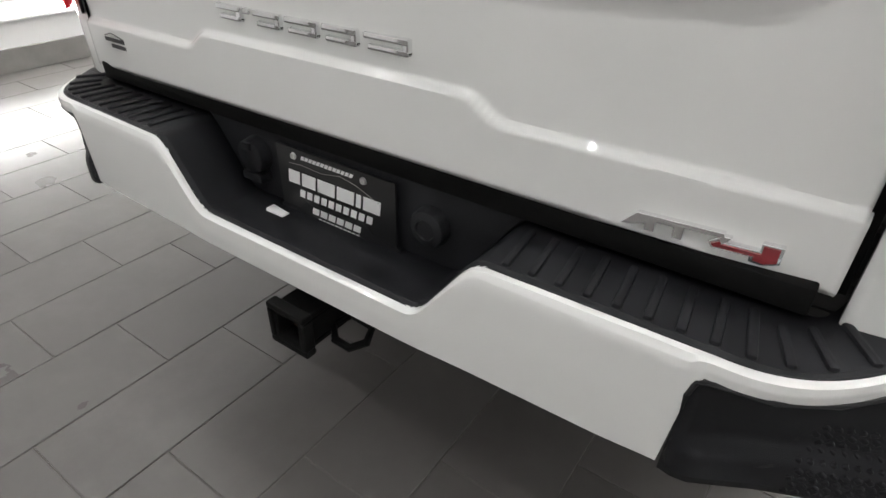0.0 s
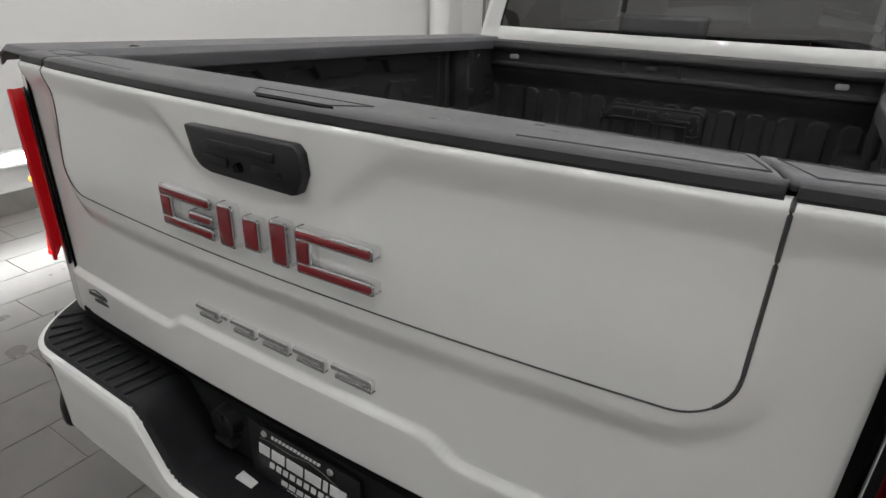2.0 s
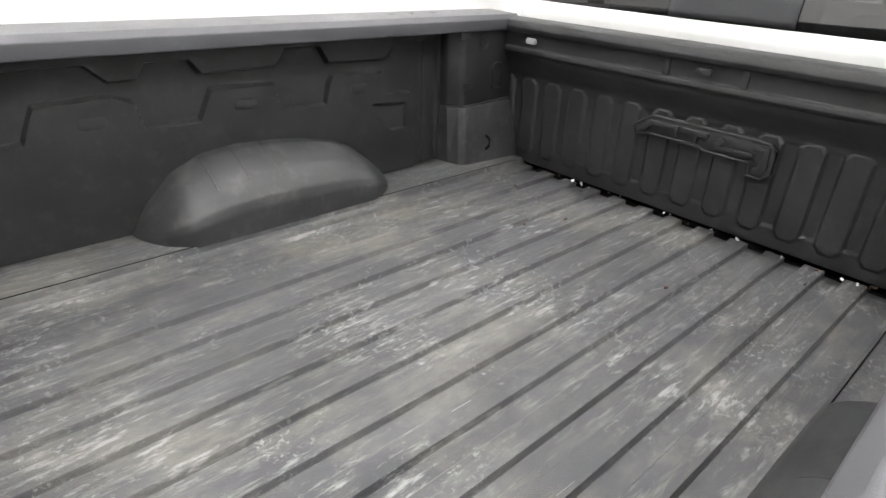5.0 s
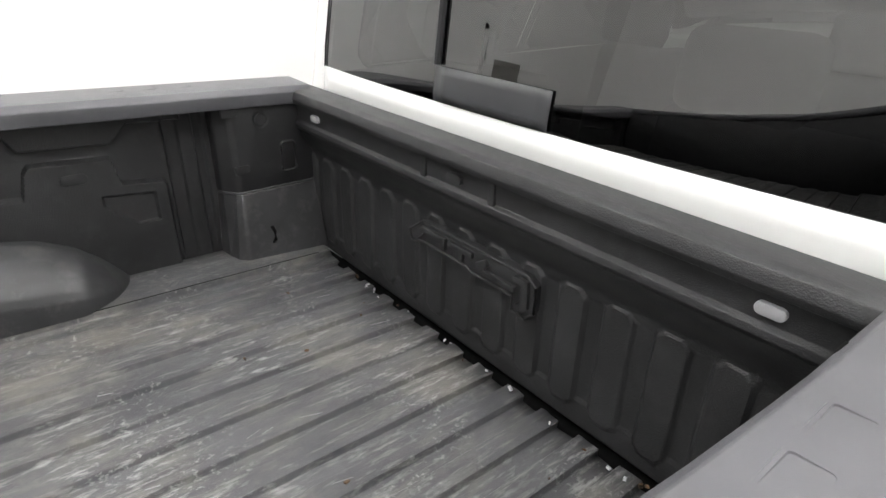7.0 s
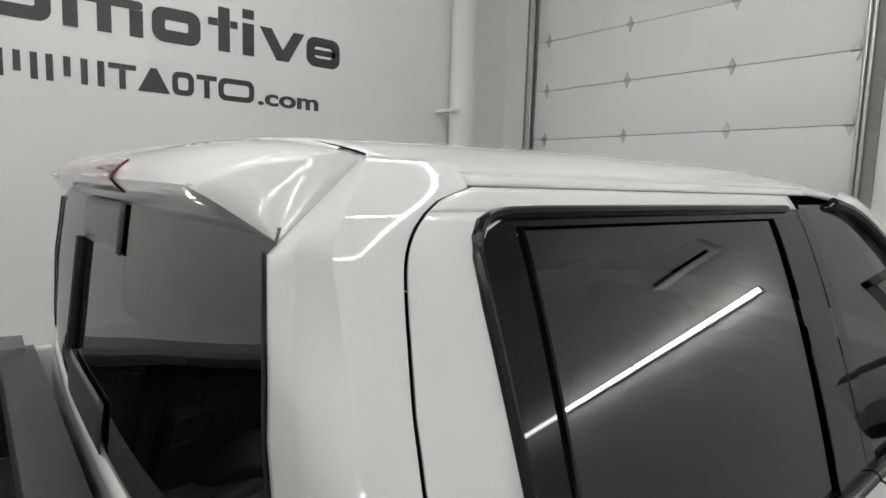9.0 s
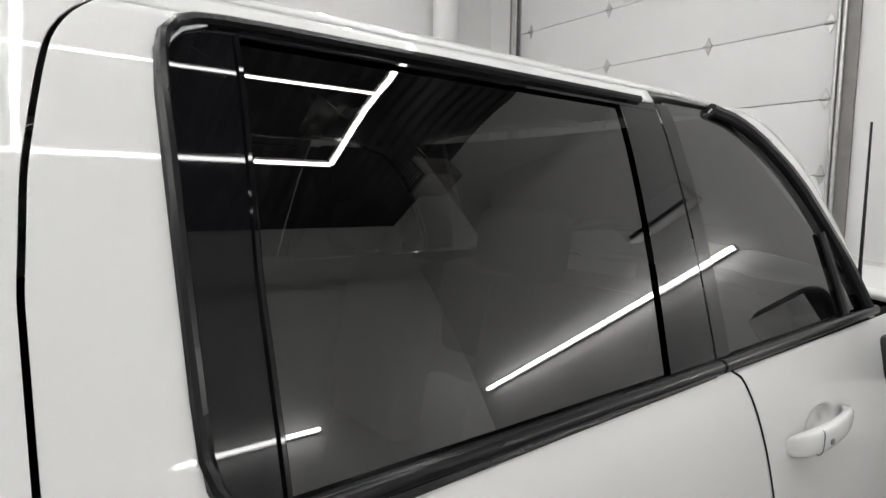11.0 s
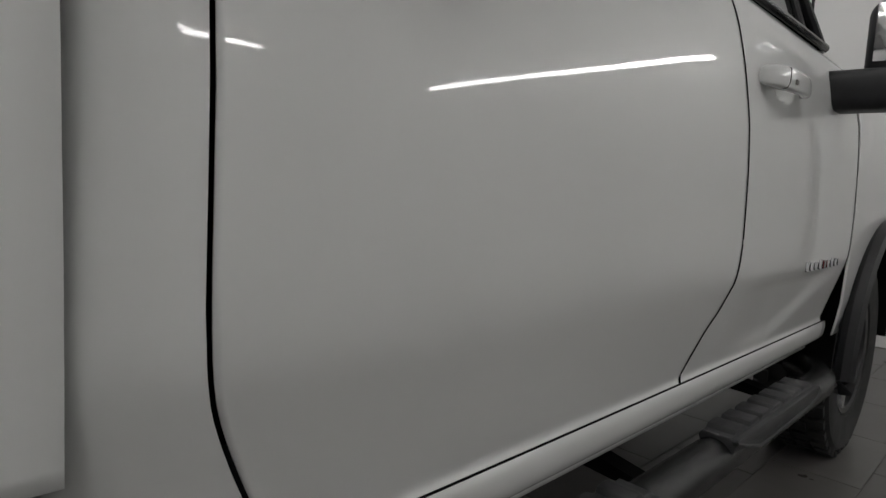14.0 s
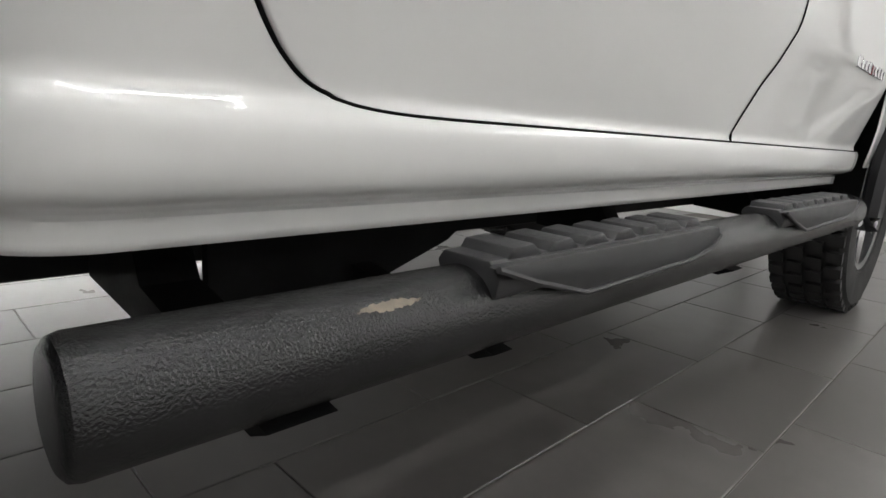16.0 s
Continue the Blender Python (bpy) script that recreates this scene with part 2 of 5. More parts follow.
scuff_tan = surface("scuff_tan", (0.20, 0.17, 0.135), 0.8, tint=0.3, scale=60)
plug_grey = surface("plug_grey", (0.33, 0.33, 0.34), 0.4, tint=0.05)
chrome = surface("chrome", (0.82, 0.82, 0.83), 0.08, metal=1.0, tint=0.02)
red_enamel = surface("red_enamel", (0.20, 0.008, 0.014), 0.22, tint=0.06, coat=0.8)
red_lens = surface("red_lens", (0.17, 0.006, 0.012), 0.12, tint=0.05, coat=1.0)
red_glow = glowing("red_glow", (0.8, 0.012, 0.02), 0.16)
red_lit = glowing("red_lit", (1.0, 0.02, 0.02), 0.9)
amber_lit = glowing("amber_lit", (1.0, 0.25, 0.03), 6.0)
clear_lens = surface("clear_lens", (0.75, 0.72, 0.72), 0.1, tint=0.05, coat=1.0)
white_print = surface("white_print", (0.8, 0.8, 0.8), 0.4, tint=0.03)
sign_grey = surface("sign_grey", (0.045, 0.045, 0.048), 0.45, tint=0.05)
plate_black = surface("plate_black", (0.012, 0.012, 0.013), 0.35, tint=0.1, coat=0.3)
bar_coat = surface("bar_coat", (0.006, 0.006, 0.0065), 0.24, tint=0.25, scale=12, grain=1.0, grain_scale=430, grain_depth=0.0011, spec=0.5)
tyre_rubber = surface("tyre_rubber", (0.018, 0.018, 0.018), 0.75, tint=0.2, scale=15, grain=0.3, grain_scale=200)
rust_inside = surface("rust_inside", (0.10, 0.055, 0.025), 0.8, tint=0.4, scale=40, second=(0.03, 0.025, 0.02), second_at=(0.45, 0.6))
steel = surface("galvanised_steel", (0.55, 0.55, 0.54), 0.4, metal=0.9, tint=0.1, scale=25)
wall_paint = surface("wall_paint", (0.79, 0.785, 0.78), 0.6, tint=0.015, scale=1.5, grain=0.1, grain_scale=250)
door_white = surface("door_white", (0.77, 0.77, 0.765), 0.45, tint=0.02, scale=2, grain=0.1, grain_scale=200)
base_grey = surface("base_grey", (0.22, 0.21, 0.20), 0.5, tint=0.1, scale=8)
tile_grey = surface("floor_tile", (0.137, 0.129, 0.124), 0.29, tint=0.08, scale=3.2, grain=0.05, grain_scale=400, second=(0.116, 0.109, 0.104), second_at=(0.3, 0.75), per_piece=0.10, rough_var=0.06)
grout = surface("grout", (0.13, 0.12, 0.11), 0.8, tint=0.2, scale=30)
ceiling_dark = surface("ceiling_metal", (0.03, 0.031, 0.034), 0.5, metal=0.0, tint=0.15, scale=3)
led_white = glowing("led_white", (1.0, 0.992, 0.972), 40.0)
strip_white = glowing("strip_white", (1.0, 0.992, 0.972), 36.0)
cabin_cloth = surface("cabin_cloth", (0.035, 0.034, 0.036), 0.8, tint=0.15, scale=30)
rear_glass = pane("rear_glass", (0.09, 0.095, 0.09), 2.3)
privacy_glass = pane("privacy_glass", (0.06, 0.062, 0.06), 1.88)
front_glass = pane("front_glass", (0.55, 0.57, 0.55))
alloy_dark = surface("alloy_dark", (0.03, 0.03, 0.032), 0.3, metal=0.5, tint=0.1, coat=0.5)

# ---------- the hall ----------
LEFT, RIGHT, FRONT, BACK, TOP = -4.4, 6.8, 7.8, -5.0, 6.5
structure("wall_left", box(LEFT - 0.2, LEFT, BACK, FRONT, 0, TOP), wall_paint, "white painted hall wall with a printed sign", "wall", smooth=False)
structure("wall_right", box(RIGHT, RIGHT + 0.2, BACK, FRONT, 0, TOP), wall_paint, "white painted hall wall", "wall", smooth=False)
structure("wall_back", box(LEFT - 0.2, RIGHT + 0.2, BACK - 0.2, BACK, 0, TOP), wall_paint, "white painted hall wall", "wall", smooth=False)
GX0, GX1, GZ = -3.95, -0.28, 4.4
structure("wall_front", joined(*[((lambda m: ([v.co[:] for v in m.verts], [tuple(v.index for v in f.verts) for f in m.faces]))(b)) for b in (box(LEFT - 0.2, GX0, FRONT, FRONT + 0.2, 0, TOP), box(GX1, RIGHT + 0.2, FRONT, FRONT + 0.2, 0, TOP), box(GX0, GX1, FRONT, FRONT + 0.2, GZ, TOP))]), wall_paint, "white painted hall wall round a sectional door", "wall", smooth=False)
us = lin(BACK, FRONT, 129)
structure("ceiling", grid(lambda x, y: (x, y, TOP + (0.02 if int(round((y - BACK) / 0.1)) % 2 else 0.0)), [LEFT - 0.2, RIGHT + 0.2], us, flip=True), ceiling_dark, "dark corrugated metal ceiling", "ceiling", smooth=False, solid=0.03)
for nm, b in (("baseboard_left", box(LEFT, LEFT + 0.02, BACK, FRONT, 0, 0.17, 0.004)), ("baseboard_right", box(RIGHT - 0.02, RIGHT, BACK, FRONT, 0, 0.17, 0.004))):
    structure(nm, b, base_grey, "grey tiled baseboard along the wall", "baseboard", smooth=False)

# glowing strip low on the walls
for sx, nm in ((LEFT + 0.02, "left"),):
    t = thing("wall_light_strip", (sx, 1.0, 0.36), "long white linear light low on the white wall", "light", group="wall light strips")
    w = 0.02 if nm == "left" else -0.02
    part("housing", box(sx - w, sx + w * 0.5, 0.55, FRONT - 1.4, 0.355, 0.49, 0.004), door_white, t)
    part("diffuser", box(sx + w * 0.5, sx + w, 0.55, FRONT - 1.4, 0.385, 0.46, 0.004), strip_white, t, "glowing white diffuser")

# ceiling lights: square frames of tubes
def tube_light(x0, y0, x1, y1, z):
    along_x = abs(x1 - x0) > abs(y1 - y0)
    c = ((x0 + x1) / 2, (y0 + y1) / 2, z)
    t = thing("tube_light", c, "slim white tube light under the dark ceiling", "light", group="ceiling tube lights")
    a, b = (x0, x1) if along_x else (y0, y1)
    lo, hi = min(a, b) + 0.01, max(a, b) - 0.01
    if along_x:
        part("tube", box(lo, hi, y0 - 0.02, y0 + 0.02, z, z + 0.03, 0.008), led_white, t, "glowing tube")
        part("rail", box(lo, hi, y0 - 0.03, y0 + 0.03, z + 0.03, z + 0.07), door_white, t, smooth=False)
        part("hanger", tube([(c[0], y0, z + 0.07), (c[0], y0, TOP)], 0.004, 5), steel, t)
    else:
        part("tube", box(x0 - 0.02, x0 + 0.02, lo, hi, z, z + 0.03, 0.008), led_white, t, "glowing tube")
        part("rail", box(x0 - 0.03, x0 + 0.03, lo, hi, z + 0.03, z + 0.07), door_white, t, smooth=False)
        part("hanger", tube([(x0, c[1], z + 0.07), (x0, c[1], TOP)], 0.004, 5), steel, t)


LZ = 5.08
for yy in (-2.2, 0.2, 2.6, 5.0):
    for k in range(5):
        tube_light(-2.90 + 1.332 * k, yy, -1.568 + 1.332 * k, yy, LZ)
for xx in (-2.90, -0.24, 2.43, 3.76):
    for yy in (-2.2, 0.2, 2.6):
        tube_light(xx, yy, xx, yy + 2.4, LZ)

# ---------- garage door ----------
gd = thing("sectional_door", ((GX0 + GX1) / 2, FRONT + 0.05, 0), "closed white sectional garage door with steel hinges", "garage door")
rows = [0.0, 0.76, 1.365, 1.977, 2.588, 3.187, 3.785, 4.4]
for a, b in zip(rows[:-1], rows[1:]):
    part("panel", box(GX0, GX1, FRONT + 0.03, FRONT + 0.075, a + 0.003, b - 0.003, 0.004), door_white, gd)
for x in (-3.70, -2.556, -1.42, -0.41):
    for z in rows[1:-1]:
        h = part("hinge", prism([(x, z + 0.085), (x - 0.028, z + 0.02), (x - 0.028, z - 0.02), (x, z - 0.085), (x + 0.028, z - 0.02), (x + 0.028, z + 0.02)], "y", FRONT + 0.022, FRONT + 0.03), steel, gd, "galvanised steel hinge", smooth=False)
        part("barrel", tube([(x - 0.04, FRONT + 0.015, z), (x + 0.04, FRONT + 0.015, z)], 0.012, 8), steel, h)
for x in (GX0 + 0.03, GX1 - 0.03):
    part("track", joined(*[tube([(x + d, FRONT - 0.05, 0), (x + d, FRONT - 0.05, 4.5)], 0.016, 8) for d in (-0.02, 0.02)]), steel, gd, "steel track")
    part("stile", box(x - 0.045, x + 0.045, FRONT + 0.018, FRONT + 0.03, 0, 4.38), steel, gd)
for x in (GX0, GX1):
    structure("trim", box(x - 0.07, x + 0.02 if x == GX0 else x + 0.09, FRONT - 0.03, FRONT, 0, 4.45), base_grey, "dark metal jamb of the sectional door", "trim", smooth=False)

# downpipe in the corner
pp = thing("downpipe", (-4.2, 6.87, 0), "white round pipe in the hall corner", "pipe")
part("pipe", tube([(-4.2, 6.87, 0), (-4.2, 6.87, TOP)], 0.15, 32, caps=False), wall_paint, pp)
for z in (2.85,):
    part("bracket", box(-4.42, -4.05, 6.62, 6.72, z, z + 0.035, 0.004), wall_paint, pp)

# ---------- the truck ----------
truck = thing("pickup_truck", (0, 2.6, 0), "white crew cab pickup truck with black trim and an open bed", "truck")


def tilt(y):
    """How far the bed stands higher towards the tailgate."""
    return 0.036 * (2.27 - y)


def rail(y):
    return 1.462 + tilt(y)


# tailgate
GX_L, GX_R = -0.83, 0.82


def bow(x):
    """The tail bows out in plan and stands a little askew."""
    return -0.012 + 0.012 * x + 0.075 * x * x


def gate_y(x, z):
    y = bow(x)
    # step across the lower part, lifted in the middle
    line = 1.034 - 0.020 * (x / 0.8) ** 2 + 0.032 * bump(x, -0.30, 0.295, 0.07)
    # the inner gate stands proud of a fold that runs round its foot and ends
    qx, qz = max(0.0, abs(x) - 0.615), max(0.0, 1.328 - z)
    fold = smooth01((math.hypot(qx, qz) - 0.080) / 0.052)
    under = smooth01((1.531 - z) / 0.056)
    y += 0.0145 * fold * under * smooth01((z - line) / 0.014)
    # bands hollowed under the top edge, flaring away from the latch
    side = max(smooth01((-0.150 - 1.15 * (z - 1.43) - x) / 0.062), smooth01((x - 0.128 - 1.05 * (z - 1.43)) / 0.062))
    y += 0.0115 * side * (1 - fold) * under * smooth01((z - 1.31) / 0.16)
    y += 0.014 * smooth01((z - 1.525) / 0.02) ** 2
    return y


def gate_pt(x, v):
    zb = 0.936 - 0.048 * x * x
    z = zb + (1.541 - zb) * v
    return (x, gate_y(x, z) + 0.010 * smooth01((zb + 0.012 - z) / 0.012), z)


tailgate = part("tailgate", grid(gate_pt, lin(GX_L, GX_R, 170), lin(0, 1, 190)), white_paint, truck, "white tailgate with sculpted creases", solid=0.012)
part("inner_shell", box(GX_L + 0.02, GX_R - 0.02, 0.07, 0.13, 0.95, 1.535, 0.01), liner, tailgate)
# groove round the inner gate
pts = []
for k in range(40):
    pts.append((-0.70, 1.54 - (1.54 - 1.34) * k / 39))
for k in range(1, 12):
    a = math.pi + (math.pi / 2) * k / 12
    pts.append((-0.63 + 0.07 * math.cos(a), 1.335 + 0.068 * math.sin(a)))
for k in range(60):
    pts.append((-0.63 + 1.26 * k / 59, 1.267))
for k in range(1, 12):
    a = -math.pi / 2 + (math.pi / 2) * k / 12
    pts.append((0.63 + 0.068 * math.cos(a), 1.335 + 0.068 * math.sin(a)))
for k in range(40):
    pts.append((0.698, 1.335 + (1.54 - 1.335) * k / 39))
part("gate_seam", tube([(x, gate_y(x, z) - 0.0003, z) for x, z in pts], 0.0015, 6), panel_grey, tailgate, "dark joint round the inner gate")
part("gate_seam", tube([(x, gate_y(x, z) - 0.0003, z) for x, z in pts[-46:]], 0.0026, 6), panel_grey, tailgate)
for gx, s in ((GX_L, -1), (GX_R, 1)):
    part("gate_joint", box(gx - 0.003, gx + 0.010 * s, bow(gx) + 0.012, bow(gx) + 0.06, 0.91, 1.54), dark_gap, truck, smooth=False)

# caps on the tailgate
CAP = [(0.0, 1.5545), (0.25, 1.5562), (0.6, 1.5568), (0.93, 1.5560), (0.98, 1.5535), (1.0, 1.548), (1.0, 1.53)]


def cap_pt(x_of):
    def at(u, k):
        f, z = CAP[k]
        x = x_of(u, 0.045)
        y0 = bow(x) + 0.014
        y = y0 + (0.134 - y0) * f
        x = x_of(u, y)
        return (x, y, z)
    return at


def cap_edge(y):
    return 0.688 - 0.46 * (y - 0.04)


cap = part("tailgate_cap", grid(cap_pt(lambda u, y: u * cap_edge(y)), lin(-1, 1, 60), list(range(len(CAP)))), cap_plastic, truck, "black plastic cap along the tailgate top", solid=0.01)


def cap_lip(x0, x1, parent):
    xs_ = lin(x0, x1, 50)
    prof = [(0.012, 1.5355), (0.006, 1.5362), (0.004, 1.541), (0.007, 1.551), (0.013, 1.5543), (0.020, 1.5545)]
    part("cap_lip", grid(lambda x, k: (x, bow(x) + prof[k][0], prof[k][1]), xs_, list(range(6))), black_trim, parent, "black front lip of the cap", solid=0.004)


cap_lip(-0.689, 0.689, cap)
part("step_recess", prism([(-0.048, 0.030), (0.112, 0.027), (0.128, 0.018), (0.108, 0.013), (-0.024, 0.013)], "z", 1.5535, 1.5574), dark_gap, cap, "dark slot of the fold-out step", smooth=False)
part("step_edge", joined(tube([(-0.081, 0.066, 1.5565), (-0.050, 0.030, 1.5560)], 0.0016, 6), tube([(0.112, 0.027, 1.5560), (0.165, 0.062, 1.5565)], 0.0016, 6), tube([(-0.081, 0.066, 1.5565), (0.165, 0.062, 1.5568)], 0.0010, 6)), black_trim, cap)
for s in (-1, 1):
    xe = 0.804 if s > 0 else 0.822
    ce = part("cap_end", grid(cap_pt(lambda u, y: s * (cap_edge(y) + 0.008 + (xe - cap_edge(y) - 0.008) * u)), lin(0, 1, 14), list(range(len(CAP))), flip=(s < 0)), cap_plastic, truck, "black plastic end piece of the tailgate cap", solid=0.01)
    if s > 0:
        cap_lip(0.699, 0.804, ce)
    else:
        cap_lip(-0.822, -0.699, ce)
    part("raised_border", tube([(s * x, y + bow(s * x) * 0, z) for x, y, z in ((cap_edge(0.12) + 0.02, 0.120, 1.5567), (0.795, 0.122, 1.5565), (0.797, 0.085, 1.5568), (0.712, 0.066, 1.5567))], 0.0011, 6, closed=True), cap_plastic, ce)
    part("raised_border", tube([(s * x, y, z) for x, y, z in ((0.40, 0.122, 1.5567), (cap_edge(0.12) - 0.012, 0.121, 1.5566), (0.672, 0.062, 1.5567), (0.40, 0.040, 1.5564))], 0.0011, 6), cap_plastic, cap)
random.seed(11)
for k in range(9):
    x, y = random.uniform(0.2, 0.64), random.uniform(0.05, 0.115)
    a = random.uniform(-0.6, 0.9)
    d = random.uniform(0.006, 0.018)
    part("scratch", tube([(x, y, 1.5562), (x + d * math.cos(a), y + d * math.sin(a), 1.5563)], 0.0009, 5), black_trim if k % 2 else plug_grey, cap)

# latch
latch_poly = [(x + 0.012 * (0.104 - x) / 0.276, z) for x, z in [(-0.172, 1.502), (0.088, 1.506), (0.100, 1.494), (0.104, 1.462), (0.090, 1.432), (0.076, 1.428), (-0.115, 1.430), (-0.140, 1.436), (-0.158, 1.452)]]
latch = part("gate_handle", prism(latch_poly, "y", -0.028, -0.008, 0.004), black_trim, tailgate, "black plastic tailgate latch bezel")
for cx in (-0.085, 0.03):
    part("release_button", box(cx - 0.03, cx + 0.03, -0.033, -0.027, 1.447, 1.462, 0.002), step_plastic, latch)
part("pull", box(-0.10, 0.05, -0.034, -0.027, 1.472, 1.488, 0.003), step_plastic, latch)
part("camera_eye", lathe([(-0.036, 0.0001), (-0.036, 0.007), (-0.028, 0.009)], (-0.03, 0, 1.452), "y", 16), gloss_black, latch)

# bumper
def bump_plan(x):
    a = abs(x)
    return -0.122 + 0.02 * smooth01((a - 0.2) / 0.6) * 0.5 + 0.30 * max(0.0, (a - 0.74) / 0.27) ** 2.2


def lip(x):
    return sum(interp(x + d, [-0.372, -0.272, 0.292, 0.392], [0.872, 0.735, 0.735, 0.872]) for d in (-0.018, -0.009, 0.0, 0.009, 0.018)) / 5


xs = lin(-1.0, 1.0, 181)


def face_pt(x, v):
    zt, zb_ = lip(x), 0.664 + 0.006 * smooth01((abs(x) - 0.6) / 0.12) + 0.174 * smooth01((abs(x) - 0.703) / 0.012)
    prof = [(0.05, 0.0), (0.012, 0.006), (0.0, 0.03), (-0.002, 0.5), (0.0, 0.93), (0.006, 0.985), (0.016, 1.0)]
    d = interp(v, lin(0, 1, 7), [p[0] for p in prof])
    f = interp(v, lin(0, 1, 7), [p[1] for p in prof])
    return (x, bump_plan(x) + d, zb_ + (zt - zb_) * f)


bumper = part("bumper", grid(face_pt, xs, lin(0, 1, 25)), white_paint, truck, "white rear bumper with black step pads", solid=0.004)
pad_xs = lin(-0.985, 0.985, 181)



def pad_in(x):
    """Front edge of the step pad, which wraps the corner of the body."""
    return max(0.044 + 0.15 * smooth01((abs(x) - 0.81) / 0.07), bump_plan(x) + 0.030)


part("step_pad", grid(lambda x, v: (x, bump_plan(x) + 0.014 + (pad_in(x) - bump_plan(x) - 0.014) * v, lip(x) + (0.0 if v < 0.06 else 0.004) - (0.006 if lip(x) < 0.86 and v > 0.1 else 0)), pad_xs, [0, 0.03, 0.06, 0.1, 0.2, 0.5, 1.0]), step_plastic, bumper, "black ribbed plastic step pad", solid=0.006)
part("recess_panel", prism([(-0.42, 0.925), (-0.36, 0.86), (-0.27, 0.73), (0.29, 0.73), (0.38, 0.86), (0.44, 0.925)], "y", 0.026, 0.05), step_plastic, bumper, "black panel behind the plate", smooth=False)
part("gate_sill", box(-0.80, 0.80, 0.022, 0.12, 0.885, 0.925, 0.004), under_black, bumper)
for s in (-1, 1):
    for k in range(12):
        x = s * (0.436 + 0.0405 * k)
        y0 = bump_plan(x) + 0.026
        y1 = 0.014 if abs(x) < 0.80 else y0 + 0.075
        turn = 6 + 26 * smooth01((abs(x) - 0.72) / 0.18)
        part("tread_rib", moved(box(-0.0065, 0.0065, 0, y1 - y0, -0.003, 0.007, 0.004), Matrix.Translation((x, y0, lip(x) + 0.003)) @ Matrix.Rotation(radians(turn * s), 4, "Z")), step_plastic, bumper)
# corner foot step
for s in (-1, 1):
    # cut back behind the white face, with a foot along its lower edge
    def step_y(x, z):
        foot = smooth01((0.745 - z) / 0.03) * smooth01((x - 0.706) / 0.03)
        return -0.106 + 0.55 * min(x - 0.706, 0.11) + 0.45 * max(0.0, x - 0.816) - 0.020 * foot
    def step_pt(u, v):
        x = 0.706 + 0.27 * u
        z = 0.846 - 0.180 * v
        return (s * x, step_y(x, z), z)
    part("corner_step", grid(step_pt, lin(0, 1, 16), lin(0, 1, 14), flip=(s > 0)), step_plastic, bumper, "black corner foot step", solid=-0.008)
    part("step_top", grid(lambda u, v: (s * (0.706 + 0.27 * u), bump_plan(0.706 + 0.27 * u) + 0.008 + v * max(0.002, step_y(0.706 + 0.27 * u, 0.84) + 0.01 - bump_plan(0.706 + 0.27 * u)), 0.847), lin(0, 1, 16), [0, 1]), step_plastic, bumper, solid=0.003)
    rim = [(0.90, 0.840), (0.86, 0.841), (0.80, 0.842), (0.735, 0.842), (0.716, 0.836), (0.709, 0.81), (0.709, 0.70), (0.716, 0.672)]
    part("step_rim", tube([(s * x, bump_plan(x) + 0.002, z) for x, z in rim], 0.005, 8), black_trim, bumper)
    part("pocket_edge", tube([(s * x, step_y(x, z) - 0.003, z) for x, z in ((0.866, 0.822), (0.848, 0.79), (0.836, 0.74), (0.826, 0.715), (0.80, 0.705), (0.76, 0.725))], 0.005, 8), black_trim, bumper)

# plate
plate = part("plate", box(-0.154, 0.154, 0.010, 0.016, 0.715, 0.877, 0.0), plate_black, truck, "black dealer plate with white print", smooth=False)
# hitch
hitch = part("hitch_receiver", joined(*[(lambda m: ([v.co[:] for v in m.verts], [tuple(v.index for v in f.verts) for f in m.faces]))(b) for b in (
    box(-0.047, 0.040, -0.148, 0.2, 0.598, 0.612), box(-0.047, 0.040, -0.148, 0.2, 0.528, 0.542), box(-0.047, -0.033, -0.148, 0.2, 0.542, 0.598), box(0.026, 0.040, -0.148, 0.2, 0.542, 0.598))]), under_black, truck, "black steel trailer hitch receiver", smooth=False, bevel=0.003)
part("collar", joined(*[(lambda m: ([v.co[:] for v in m.verts], [tuple(v.index for v in f.verts) for f in m.faces]))(b) for b in (
    box(-0.056, 0.049, -0.152, -0.125, 0.606, 0.621), box(-0.056, 0.049, -0.152, -0.125, 0.519, 0.534), box(-0.056, -0.041, -0.152, -0.125, 0.534, 0.606), box(0.034, 0.049, -0.152, -0.125, 0.534, 0.606))]), under_black, hitch, smooth=False, bevel=0.004)
part("bore", box(-0.034, 0.027, -0.11, 0.19, 0.541, 0.599), rust_inside, hitch, "rusty inside of the tube", smooth=False)
part("chain_loop", tube([(0.035, -0.06, 0.545), (0.06, -0.085, 0.532), (0.10, -0.085, 0.53), (0.125, -0.06, 0.54), (0.115, -0.03, 0.555), (0.06, -0.03, 0.56)], 0.009, 8, closed=True), under_black, hitch, "safety chain loop")
part("cross_tube", box(-0.62, 0.62, 0.08, 0.17, 0.53, 0.62, 0.01), under_black, hitch)

